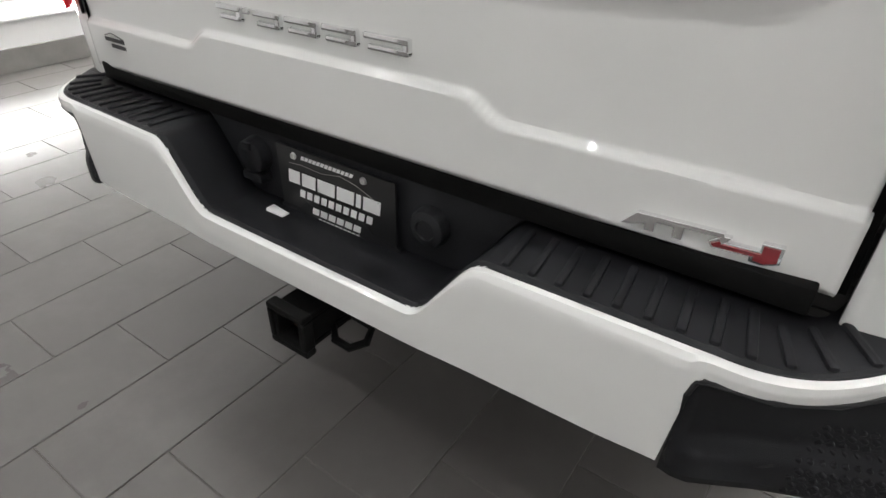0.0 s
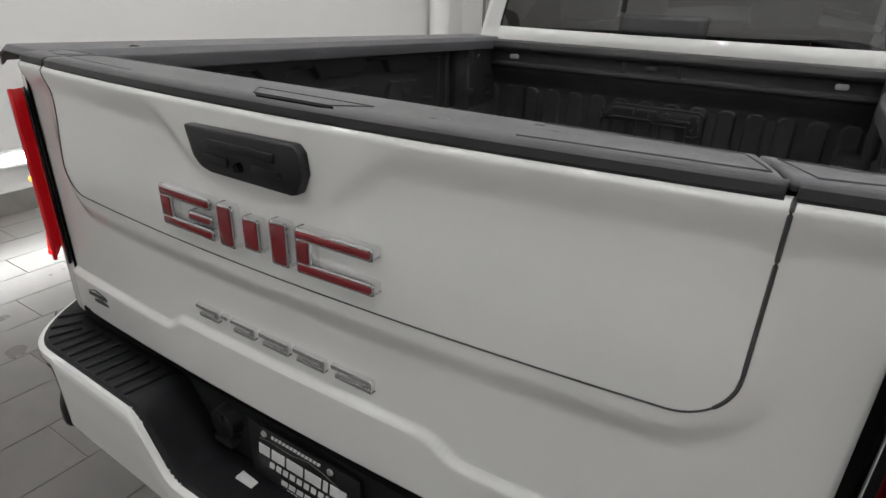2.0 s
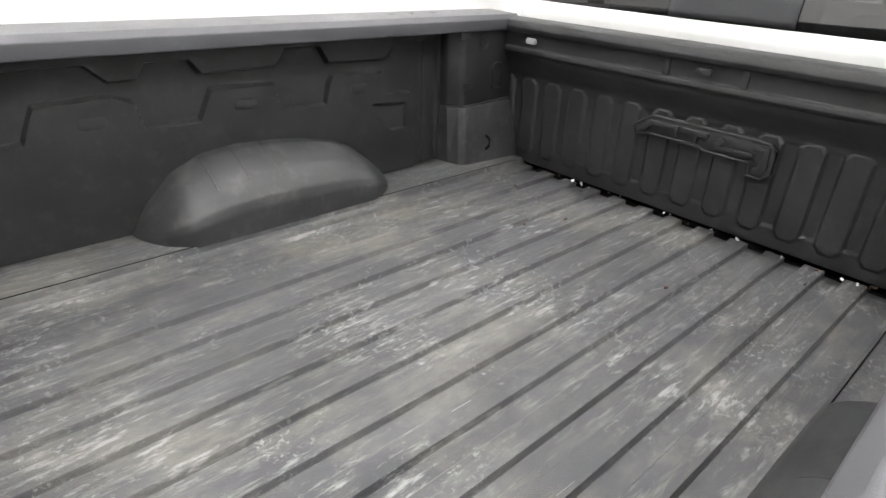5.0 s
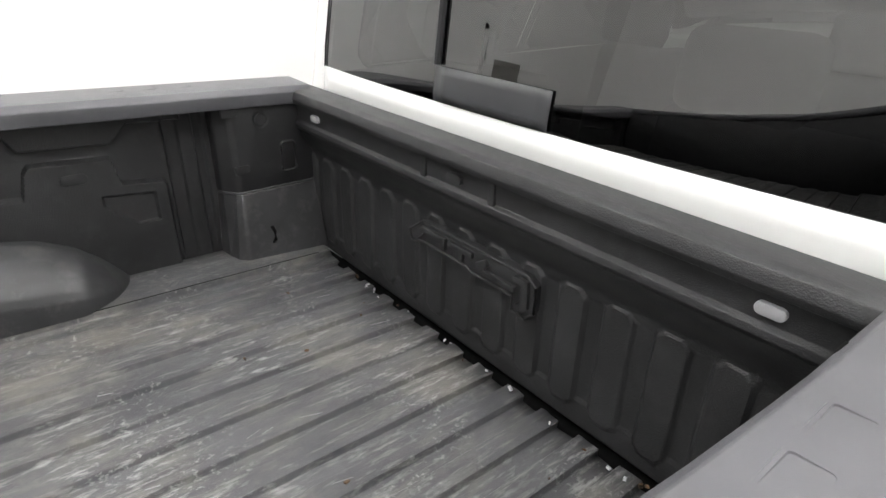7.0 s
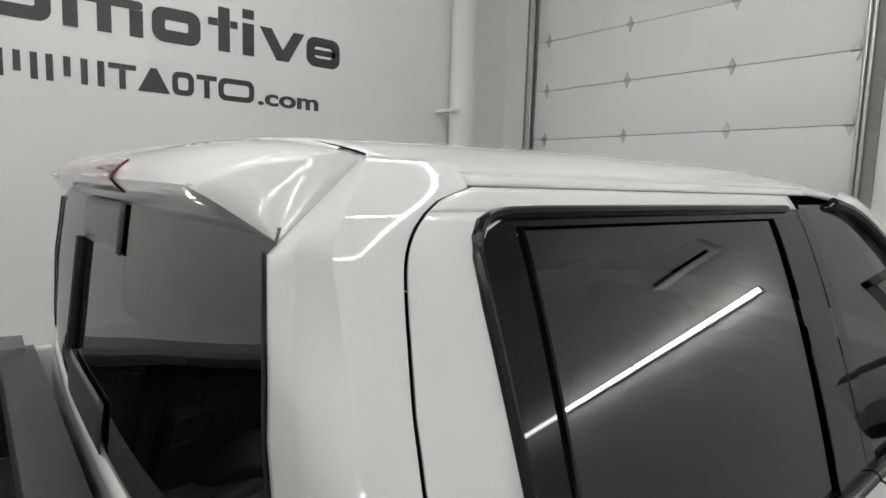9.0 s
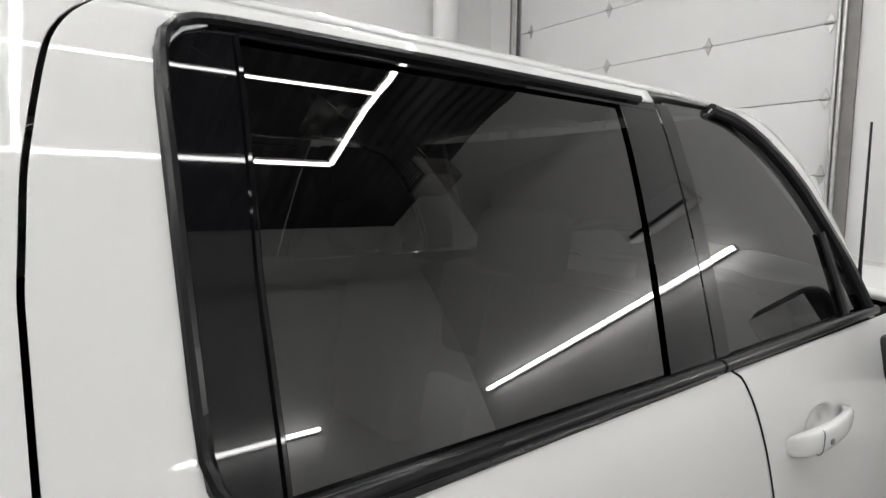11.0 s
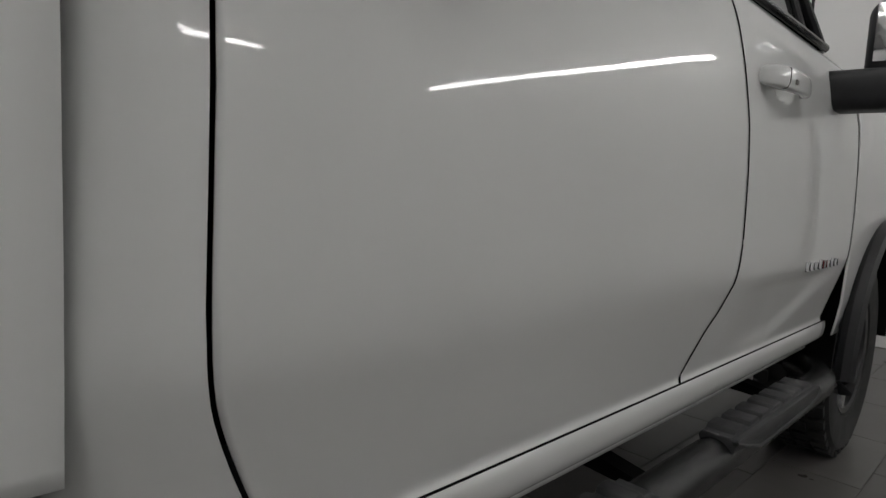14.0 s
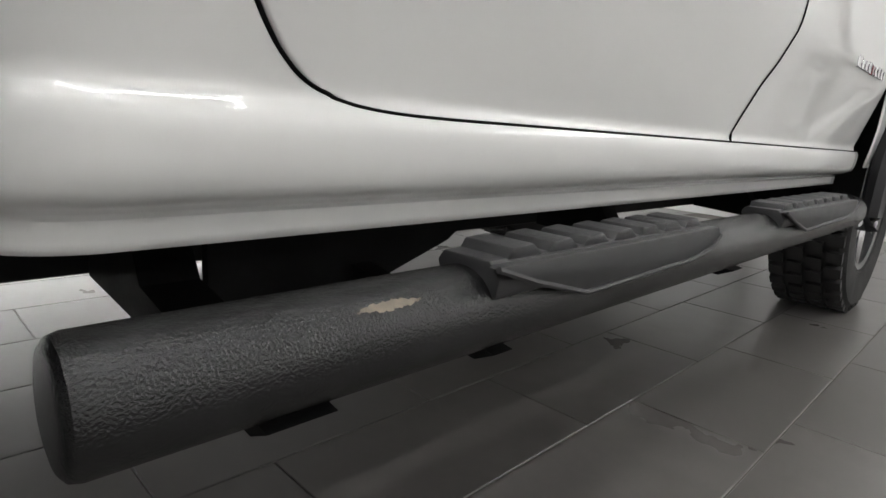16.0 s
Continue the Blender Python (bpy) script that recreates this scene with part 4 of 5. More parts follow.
for s in (-1, 1):
    # dark shell inside, shows in the joints
    part("side_shell", rows_panel(lambda z: 2.44, lambda z: 4.66, lin(0.655, 1.48, 30), s, 40, -0.030), dark_gap, truck)
    corner = part("cab_corner", corner_rows(s), white_paint, truck, "white rear corner of the cab running into the rocker panel", solid=0.004)
    # dark joints between the door skins
    for nm, pts in (("mid", [(mid_seam(z), z) for z in lin(0.652, 1.476, 60)]), ("sill", [(rear_seam(z), z) for z in lin(0.80, 0.657, 50)] + [(y, 0.6497 + 0.0073 * math.exp(-(y - rear_seam(0.657)) / 0.035)) for y in lin(rear_seam(0.657) + 0.01, 4.60, 120)]), ("fore", [(fore_seam(z), z) for z in lin(0.652, 1.476, 40)])):
        part("door_joint", tube([(s * (side_x(y, z) - 0.0012), y, z) for y, z in pts], 0.0032 if nm == "mid" else 0.0024, 6), dark_gap, corner)
    rd = part("rear_door", rows_panel(lambda z: rear_seam(z) + G, lambda z: mid_seam(z) - G if z < 1.478 else max(rear_seam(z) + 0.02, win_rear(z)), low + lin(1.480, 1.972, 50), s, 150, 0.0, cup), white_paint, truck, "white rear door", solid=0.003)
    part("upper_frame", rows_panel(lambda z: rear_seam(z) + G, lambda z: mid_seam(z) - G, lin(1.972, 1.999, 6), s, 40), white_paint, rd, solid=0.004)
    part("roof_rail", rows_panel(lambda z: 2.60, lambda z: 3.62, lin(2.002, 2.016, 4), s, 40), white_paint, corner, solid=0.004)
    fd = part("front_door", rows_panel(lambda z: mid_seam(z) + G, lambda z: fore_seam(z) - G, low, s, 120, 0.0, front_dent), white_paint, truck, "white front door", solid=0.003)
    # glass and black surrounds
    part("door_glass", rows_panel(lambda z: glass_rear(z) - 0.01, lambda z: pillar_rear(z) + 0.01, lin(1.49, 1.962, 20), s, 30, -0.010), privacy_glass, rd, "dark tinted door glass")
    part("glass_frame", rows_panel(lambda z: win_rear(z), lambda z: max(glass_rear(z), win_rear(z) + 0.02), lin(1.478, 1.970, 30), s, 6, -0.004), gloss_black, rd, "gloss black window surround")
    part("glass_bar", tube([(s * (side_x(2.6, z) - 0.002), glass_rear(z), z) for z in lin(1.50, 1.955, 16)], 0.004, 6), gloss_black, rd)
    part("top_frame", rows_panel(lambda z: 2.62, lambda z: mid_seam(z) - G, lin(1.955, 1.975, 3), s, 20, -0.003), gloss_black, rd)
    part("pillar_cover", rows_panel(pillar_rear, lambda z: mid_seam(z) - G, lin(1.495, 1.972, 14), s, 6, -0.003), gloss_black, rd, "gloss black pillar cover")
    part("pillar_cover", rows_panel(lambda z: mid_seam(z) + G, lambda z: mid_seam(z) + 0.05, lin(1.495, 1.972, 14), s, 6, -0.003), gloss_black, fd)
    part("door_glass", rows_panel(lambda z: mid_seam(z) + 0.045, lambda z: win_fore(z), lin(1.49, 1.98, 26), s, 30, -0.010), privacy_glass, fd, "dark tinted door glass")
    fr = [(s * (side_x(win_fore(z), z) + 0.0), win_fore(z), z) for z in lin(1.49, 1.984, 40)]
    part("glass_frame", tube(fr, 0.014, 8), black_trim, fd)
    part("belt_moulding", joined(tube([(s * (side_x(y, 1.492) + 0.002), y, 1.490) for y in lin(2.625, 3.42, 20)], 0.013, 10)), moulding_black, rd, "black belt moulding")
    part("belt_moulding", tube([(s * (side_x(y, 1.492) + 0.002), y, 1.490 + 0.008 * (y - 3.4)) for y in lin(3.43, 4.26, 20)], 0.013, 10), moulding_black, fd)
    cm = [(3.40, 1.482), (3.0, 1.479), (2.72, 1.4755), (2.68, 1.4745), (2.655, 1.475), (2.635, 1.478), (2.615, 1.485), (2.598, 1.496), (2.583, 1.512), (2.572, 1.53), (2.567, 1.555), (2.566, 1.60), (2.566, 1.70), (2.567, 1.80), (2.569, 1.88), (2.573, 1.925), (2.580, 1.945), (2.594, 1.960), (2.615, 1.968), (2.645, 1.971), (2.70, 1.972), (3.0, 1.973), (3.44, 1.973)]
    part("corner_moulding", tube([(s * (side_x(y, z) + 0.001), y, z) for y, z in cm], 0.0075, 8), moulding_black, rd, "black window moulding")
    part("quarter_bar", tube([(s * (side_x(4.07, z) - 0.004), 4.075 - 0.01 * (z - 1.5), z) for z in lin(1.495, 1.70, 8)], 0.010, 8), black_trim, fd)
    # handles
    for door, y0 in ((rd, 2.518), (fd, 3.625)):
        hy = [0.0, 0.006, 0.03, 0.08, 0.13, 0.19, 0.235, 0.265, 0.285, 0.292]
        ho = [0.002, 0.010, 0.020, 0.029, 0.033, 0.033, 0.028, 0.020, 0.010, 0.002]
        hh = [0.014, 0.021, 0.0245, 0.025, 0.0245, 0.0235, 0.022, 0.020, 0.017, 0.010]
        ht = [0.004, 0.008, 0.012, 0.013, 0.011, 0.010, 0.010, 0.012, 0.010, 0.004]
        vs, n = [], 20
        for a, o, hz, tx in zip(hy, ho, hh, ht):
            cz = 1.309 + 0.006 * (a / 0.29)
            for k in range(n):
                q = 2 * math.pi * k / n
                cx, sz = math.cos(q), math.sin(q)
                px = math.copysign(abs(cx) ** 0.55, cx)
                pz = math.copysign(abs(sz) ** 0.55, sz)
                vs.append((s * (side_x(y0 + a, 1.303) + o + tx * px), y0 + a, cz + hz * pz))
        fs = [(i * n + k, i * n + (k + 1) % n, (i + 1) * n + (k + 1) % n, (i + 1) * n + k) for i in range(len(hy) - 1) for k in range(n)]
        fs += [tuple(range(n))[::-1], tuple(range((len(hy) - 1) * n, len(hy) * n))]
        if s < 0:
            fs = [f[::-1] for f in fs]
        h = part("door_handle", (vs, fs), white_paint, door, "white pull handle")
        sx_ = side_x(y0 + 0.08, 1.303)
        part("handle_seam", tube([(s * (sx_ + 0.029 + 0.0132 * math.copysign(abs(math.cos(q)) ** 0.55, math.cos(q))), y0 + 0.066 + 0.007 * math.sin(q), 1.310 + 0.0238 * math.copysign(abs(math.sin(q)) ** 0.55, math.sin(q))) for q in lin(-1.9, 1.9, 24)], 0.0008, 6), dark_gap, h)
        part("lock_button", box(s * (sx_ + 0.040), s * (sx_ + 0.0465), y0 + 0.098, y0 + 0.113, 1.300, 1.311, 0.002), base_grey, h)
    part("underfloor_block", box(s * 0.30, s * 0.92, 2.40, 4.7, 0.58, 0.645), under_black, truck, smooth=False)
    # front fender
    def fender(y, v):
        top = interp(y, [4.6, 5.2, 5.9, 6.15], [1.50, 1.46, 1.38, 1.30])
        a = (y - 5.22) / 0.54
        arch = 0.43 + 0.53 * math.sqrt(max(0.0, 1 - a * a)) if abs(a) < 1 else 0.60
        arch = max(arch, 0.60)
        z = arch + (top - arch) * v
        return (s * (interp(z, [0.55, 0.7, 1.0, 1.3, 1.45, 1.52], [1.0, 1.025, 1.035, 1.025, 0.99, 0.93]) - 0.05 * smooth01((y - 5.6) / 0.6) ** 2), y, z)
    fe = part("front_fender", grid(fender, lin(4.622, 6.15, 60), lin(0, 1, 16), flip=(s < 0)), white_paint, truck, "white front fender", solid=0.004)
    fl = [(s * 1.045, 5.22 + 0.545 * math.cos(a), 0.43 + 0.545 * math.sin(a)) for a in lin(math.pi * 1.02, -0.02 * math.pi, 40)]
    part("wheel_flare", tube(fl, 0.035, 8, squash=1.0), black_trim, fe, "black plastic arch moulding")
    part("arch_liner", grid(lambda a, u: (s * (0.62 + 0.38 * u), 5.22 + 0.51 * math.cos(a), 0.43 + 0.51 * math.sin(a)), lin(0.12 - 0.1, math.pi - 0.02, 40), [0, 0.5, 1]), under_black, fe)
    # mirror
    mi = part("door_mirror", moved(box(-0.12, 0.12, -0.06, 0.06, -0.10, 0.13, 0.045, 4), pose(s * 1.19, 4.36, 1.50, 0, 0, s * 8)), black_trim, truck, "large black door mirror")
    part("mirror_arm", moved(box(-0.14, 0.10, -0.07, 0.06, -0.06, 0.055, 0.03, 3), pose(s * 1.10, 4.31, 1.375, 0, 0, s * 8)), black_trim, mi)
    part("mirror_glass", moved(box(-0.10, 0.10, -0.064, -0.058, -0.05, 0.11, 0.002), pose(s * 1.19, 4.36, 1.50, 0, 0, s * 8)), chrome, mi)
    # step bar
    bar_ys = [2.367, 2.3685, 2.372, 2.379] + lin(2.40, 4.42, 10)
    bar_rs = [0.030, 0.038, 0.0430, 0.045] + [0.045] * 10
    bar = part("step_bar", tube([(s * 1.027, y, 0.470) for y in bar_ys] + [(s * 1.015, 4.50, 0.470), (s * 0.98, 4.57, 0.473), (s * 0.90, 4.64, 0.477)], bar_rs + [0.045, 0.045, 0.045], 40), bar_coat, truck, "textured black side step bar")
    for a, b in ((2.700, 3.230), (3.57, 4.22)):
        pd = part("step_pad", prism([(a, 0.522), (a + 0.06, 0.502), (a + 0.155, 0.477), (b - 0.10, 0.482), (b - 0.03, 0.492), (b, 0.508), (b - 0.01, 0.522), (a + 0.015, 0.524)], "x", s * 1.066, s * 1.080, 0.002), pad_grey, bar, "grey plastic step pad")
        part("pad_lip", tube([(s * 1.080, y, z) for y, z in ((a, 0.522), (a + 0.06, 0.502), (a + 0.155, 0.477), (b - 0.10, 0.482), (b - 0.03, 0.492), (b, 0.508))], 0.0035, 6), pad_grey, pd)
        part("pad_top", prism([(s * 0.992, 0.514), (s * 1.0, 0.525), (s * 1.060, 0.525), (s * 1.074, 0.508), (s * 1.070, 0.49), (s * 1.0, 0.49)], "y", a + 0.01, b - 0.01, 0.002), pad_grey, pd)
        n = 7
        for k in range(n):
            y0, y1 = a + 0.03 + k * (b - a - 0.06) / n, a + 0.03 + (k + 1) * (b - a - 0.06) / n
            part("pad_rib", prism([(y0 + 0.004, 0.523), (y0 + 0.012, 0.534), (y1 - 0.022, 0.536), (y1 - 0.004, 0.523)], "x", s * 0.998, s * 1.062, 0.002), pad_grey, pd)
    for y, w in ((2.52, 0.06), (2.75, 0.03), (3.42, 0.05), (4.30, 0.05)):
        bk = part("bar_bracket", prism([(s * 0.62, 0.60), (s * 0.62, 0.44), (s * 1.03, 0.412), (s * 1.055, 0.424), (s * 0.80, 0.47), (s * 0.72, 0.60)], "y", y - w / 2, y + w / 2), under_black, bar, "black steel bracket", smooth=False)
        part("nut", lathe([(-0.006, 0.0001), (-0.006, 0.0045), (0.004, 0.005)], (s * 1.035, y + 0.05, 0.432), "z", 6), steel, bk)
    if s > 0:
        random.seed(8)

        def scuff_pt(y, v):
            q = 0.80 + 0.20 * (v - 0.5) * (1 - ((y - 2.594) / 0.034) ** 2) + 0.012 * math.sin(y * 230) + 0.016 * math.sin(y * 610) + 0.012 * math.sin(y * 1370 + v * 5)
            return (1.027 + 0.0454 * math.cos(q), y, 0.470 + 0.0454 * math.sin(q))
        part("scuff", grid(scuff_pt, lin(2.561, 2.627, 40), lin(0, 1, 4), flip=True), scuff_tan, bar, "tan scuff in the bar coating")
    # frame
    part("frame_rail", box(s * 0.52, s * 0.62, 0.1, 6.1, 0.440, 0.62, 0.01), under_black, truck, "black chassis rail")

part("under_plate", prism([(2.552, 0.60), (2.552, 0.452), (2.544, 0.436), (2.57, 0.431), (2.67, 0.424), (2.79, 0.444), (2.905, 0.482), (2.99, 0.54), (3.04, 0.60)], "x", 0.80, 0.815), under_black, truck, "black body mount plate", smooth=False)

# roof
def roof_full(u, y):
    half = interp(y, [2.2, 3.5, 3.98], [0.750, 0.750, 0.812])
    zc = interp(y, [2.40, 2.6, 3.0, 3.5, 3.75, 4.0], [2.056, 2.068, 2.078, 2.076, 2.065, 2.035])
    zs_ = interp(y, [2.40, 3.5, 3.65, 3.8, 4.0], [2.014, 2.014, 2.008, 1.992, 1.93])
    return (half * u, y, zs_ + (zc - zs_) * (1 - abs(u) ** 6))


roof = part("roof", grid(roof_full, lin(-1, 1, 61), lin(2.492, 4.0, 30)), white_paint, truck, "white cab roof", solid=0.01)
# front pillars and screen
for s in (-1, 1):
    def apillar(u, t):
        z = 1.48 + 0.505 * (1 - t)
        y = win_fore(z)
        a = (s * (side_x(y, z) + 0.004), y, z)
        b = (s * (side_x(y, z) - 0.05), y + 0.14 + 0.08 * (1 - t), z + 0.03)
        return tuple(a[i] + (b[i] - a[i]) * u for i in range(3))
    part("front_pillar", grid(apillar, lin(0, 1, 6), lin(0, 1, 24), flip=(s > 0)), white_paint, truck, "white windscreen pillar", solid=0.012)
part("windscreen", grid(lambda u, v: (u * interp(v, [0, 1], [0.70, 0.86]), interp(v, [0, 1], [3.96, 4.56]) + 0.10 * (1 - u * u), interp(v, [0, 1], [2.0, 1.50])), lin(-1, 1, 20), lin(0, 1, 12)), front_glass, truck, "clear windscreen glass")
part("hood", grid(lambda u, y: (u * interp(y, [4.5, 6.1], [0.95, 0.90]), y, interp(y, [4.5, 5.0, 5.8, 6.15], [1.50, 1.53, 1.46, 1.34]) + 0.03 * (1 - u ** 4) + 0.02 * bump(abs(u), 0.25, 0.5, 0.1)), lin(-1, 1, 30), lin(4.52, 6.15, 24)), white_paint, truck, "white bonnet", solid=0.02)
part("front_grille", box(-0.93, 0.93, 6.05, 6.2, 0.6, 1.33, 0.04), gloss_black, truck, "black front grille")
part("dashboard", box(-0.82, 0.82, 4.2, 4.5, 1.0, 1.46, 0.05), cabin_cloth, truck)
part("cab_floor", box(-0.9, 0.9, 2.32, 4.6, 0.66, 0.72), cabin_cloth, truck, smooth=False)
# seats
for y, xs_, nm in ((2.72, (-0.45, 0.45), "rear_seat"), (3.62, (-0.42, 0.42), "front_seat")):
    for x in xs_:
        st = part(nm, moved(box(-0.26, 0.26, -0.07, 0.07, -0.33, 0.33, 0.05, 3), pose(x, y, 1.22, -12, 0, 0)), cabin_cloth, truck, "dark cloth seat")
        part("headrest", moved(box(-0.14, 0.14, -0.05, 0.05, -0.09, 0.09, 0.04, 3), pose(x, y - 0.11, 1.66, -10, 0, 0)), cabin_cloth, st)
        part("cushion", box(x - 0.27, x + 0.27, y, y + 0.5, 0.78, 0.95, 0.05, 3), cabin_cloth, st)

back = part("cab_back", grid(lambda x, z: (x, plan_y(x, z), z), lin(-0.856, 0.856, 40), lin(0.9, 1.526, 14)), white_paint, truck, "white rear panel of the cab", solid=0.01)
part("rear_window", grid(lambda u, z: (u * win_half(z), plan_y(u * win_half(z), z) + 0.004, z), lin(-1, 1, 40), lin(1.523, 1.955, 14)), rear_glass, back, "dark sliding rear window")
part("header_panel", grid(lambda x, z: (x, plan_y(x, z) - 0.001, z), lin(-0.185, 0.195, 10), lin(1.866, 1.952, 5)), panel_grey, back, "grey frame panel of the sliding window", solid=0.002)
part("sill_panel", grid(lambda x, z: (x, plan_y(x, z) - 0.003, z), lin(-0.20, 0.19, 10), lin(1.530, 1.617, 5)), panel_grey, back, solid=0.002)
part("slider_bar", tube([(-0.195, back_y(z) - 0.002, z) for z in lin(1.62, 1.865, 10)], 0.011, 8), black_trim, back)
for s in (-1, 1):
    part("window_edge", tube([(s * (win_half(z) - 0.006), plan_y(win_half(z), z) - 0.001, z) for z in lin(1.526, 1.932, 12)], 0.002, 8), black_trim, back)
# spoiler: rows from the roof joint round the lip, drawn together at the tips
TIP = Vector((0.742, 2.389, 1.940))
SPO = [(2.492, 2.0605), (2.46, 2.0585), (2.42, 2.0510), (2.38, 2.038), (2.352, 2.024), (2.338, 2.012), (2.330, 2.002), (2.328, 1.994), (2.332, 1.987), (2.346, 1.973), (2.360, 1.959), (2.374, 1.946)]


def spoiler_pt(u, k):
    y, z = SPO[k]
    a = min(1.0, abs(u) / 0.86)
    end = [0.716, 0.712, 0.706, 0.690, 0.672, 0.650, 0.632, 0.62, 0.62, 0.63, 0.65, 0.68][k]
    sag = 0.031 - 0.003 * k if k < 7 else 0.002
    p = Vector((end * a, y + 0.010 * a * a, z - sag * a ** 5))
    w = max(0.0, (abs(u) - 0.86) / 0.14)
    if w > 0:
        e = w if k < 3 else w ** 1.35
        p = Vector((p.x + (TIP.x - p.x) * w, p.y + (TIP.y - p.y) * e, p.z + (TIP.z - p.z) * e))
    return (math.copysign(p.x, u), p.y, p.z)


KS = list(range(len(SPO)))
spoiler = part("roof_spoiler", grid(spoiler_pt, sorted(set([round(v, 4) for v in lin(-0.86, 0.86, 41) + lin(0.86, 0.998, 15) + lin(-0.998, -0.86, 15)])), KS, flip=True), white_paint, truck, "white roof spoiler over the rear window", solid=0.004)
part("spoiler_joint", tube([tuple(Vector(spoiler_pt(u, 0)) + Vector((0, 0.002, 0.0005))) for u in lin(0.3, 0.995, 30)], 0.0016, 6), dark_gap, spoiler)


def lamp_pt(x, k):
    u = x / 0.69 * 0.86
    p = Vector(spoiler_pt(u, k))
    return (x, p.y - 0.003, p.z)


bl = part("brake_lamp", grid(lamp_pt, lin(-0.37, 0.29, 30), [4, 5, 6, 7, 8, 9], flip=True), red_lens, spoiler, "red high brake lamp with clear centre", solid=0.002)
part("clear_centre", grid(lambda x, k: tuple(Vector(lamp_pt(x, 6)) * (1 - k) + Vector(lamp_pt(x, 8)) * k + Vector((0, -0.002, 0))), lin(-0.33, -0.12, 8), [0.1, 0.7], flip=True), clear_lens, bl, solid=0.001)
part("clear_centre", grid(lambda x, k: tuple(Vector(lamp_pt(x, 6)) * (1 - k) + Vector(lamp_pt(x, 8)) * k + Vector((0, -0.002, 0))), lin(0.02, 0.26, 8), [0.1, 0.75], flip=True), clear_lens, bl, solid=0.001)

# wheels
for s in (-1, 1):
    for y in (1.19, 5.22):
        c = (s * 0.845, y, 0.43)
        prof = [(-0.13, 0.27), (-0.14, 0.34), (-0.135, 0.40), (-0.11, 0.425), (-0.05, 0.43), (0.05, 0.43), (0.11, 0.425), (0.135, 0.40), (0.14, 0.34), (0.13, 0.27), (0.10, 0.255), (-0.10, 0.255), (-0.13, 0.27)]
        wh = part("wheel", lathe(prof, c, "x", 64), tyre_rubber, truck, "black off-road tyre on a dark alloy rim")
        part("rim", lathe([(s * 0.11, 0.262), (s * 0.125, 0.255), (s * 0.12, 0.235), (s * 0.03, 0.22), (s * -0.1, 0.22)], c, "x", 48), alloy_dark, wh)
        sp = []
        for k in range(6):
            m = Matrix.Translation(c) @ Matrix.Rotation(k * math.pi / 3, 4, "X")
            b = moved(box(s * 0.06, s * 0.115, -0.028, 0.028, 0.05, 0.24, 0.008), m)
            part("spoke", b, chrome if k % 1 == 0 else alloy_dark, wh, "machined alloy spoke")
        part("hub", lathe([(s * 0.05, 0.07), (s * 0.12, 0.065), (s * 0.13, 0.04), (s * 0.13, 0.0001)], c, "x", 24), alloy_dark, wh)
        for row, xo in ((0, -0.095), (1, -0.03), (2, 0.035), (3, 0.10)):
            vs, fs = [], []
            for k in range(40):
                a = 2 * math.pi * (k + 0.5 * (row % 2)) / 40
                m = Matrix.Translation(c) @ Matrix.Rotation(a, 4, "X")
                b = box(xo - 0.026, xo + 0.026, -0.022, 0.022, 0.418, 0.441)
                o = len(vs)
                vs += [tuple(m @ v.co) for v in b.verts]
                fs += [tuple(o + v.index for v in f.verts) for f in b.faces]
                b.free()
            tagged(part("tread", (vs, fs), tyre_rubber, wh, smooth=False), kind="stuff")
part("radio_aerial", tube([(0.90, 4.42, 1.50), (0.905, 4.40, 1.60), (0.91, 4.38, 2.0)], [0.008, 0.005, 0.003], 8), black_trim, truck, "thin black aerial")

# ---------- badges and print on the tail ----------
def on_gate(bm):
    """Lays a flat thing on the bowed tailgate."""
    for v in bm.verts:
        v.co.y += bow(v.co.x)
    return bm


def badge_open(name, x0, x1, z0, z1, parent, strokes, label):
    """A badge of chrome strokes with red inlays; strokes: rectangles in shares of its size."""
    hub = None
    w, h = x1 - x0, z1 - z0
    for u0, u1, v0, v1 in strokes:
        a, b, c, d = x0 + u0 * w, x0 + u1 * w, z0 + v0 * h, z0 + v1 * h
        o = part(name if hub is None else "stroke", on_gate(prism(rounded(a, b, c, d, 0.006), "y", -0.018, 0.002, 0.003)), chrome, parent if hub is None else hub, label if hub is None else "")
        hub = hub or o
        part("inlay", on_gate(prism(rounded(a + 0.005, b - 0.005, c + 0.005, d - 0.005, 0.003), "y", -0.020, -0.0165, 0.001)), red_enamel, hub, "dark red enamel inlay")
    return hub


BZ0, BZ1 = 1.304, 1.381
badge_open("badge", -0.264, -0.118, BZ0, BZ1, tailgate, [(0, 1, 0.72, 1), (0, 0.24, 0.20, 0.80), (0, 1, 0, 0.28), (0.55, 1, 0.34, 0.58)], "chrome and red block badge")
badge_open("badge", -0.102, 0.062, BZ0, BZ1, tailgate, [(0, 0.24, 0, 1), (0.38, 0.62, 0.12, 0.88), (0.76, 1, 0, 1)], "chrome and red block badge")
badge_open("badge", 0.077, 0.227, BZ0, BZ1, tailgate, [(0, 1, 0.72, 1), (0, 0.22, 0.20, 0.80), (0, 1, 0, 0.28)], "chrome and red block badge")
xs_ = [(-0.232, -0.172), (-0.163, -0.147), (-0.138, -0.078), (-0.066, 0.002), (0.012, 0.080), (0.092, 0.172)]
xs_ = [(a * 1.1 + 0.01, b * 1.1 + 0.01) for a, b in xs_]
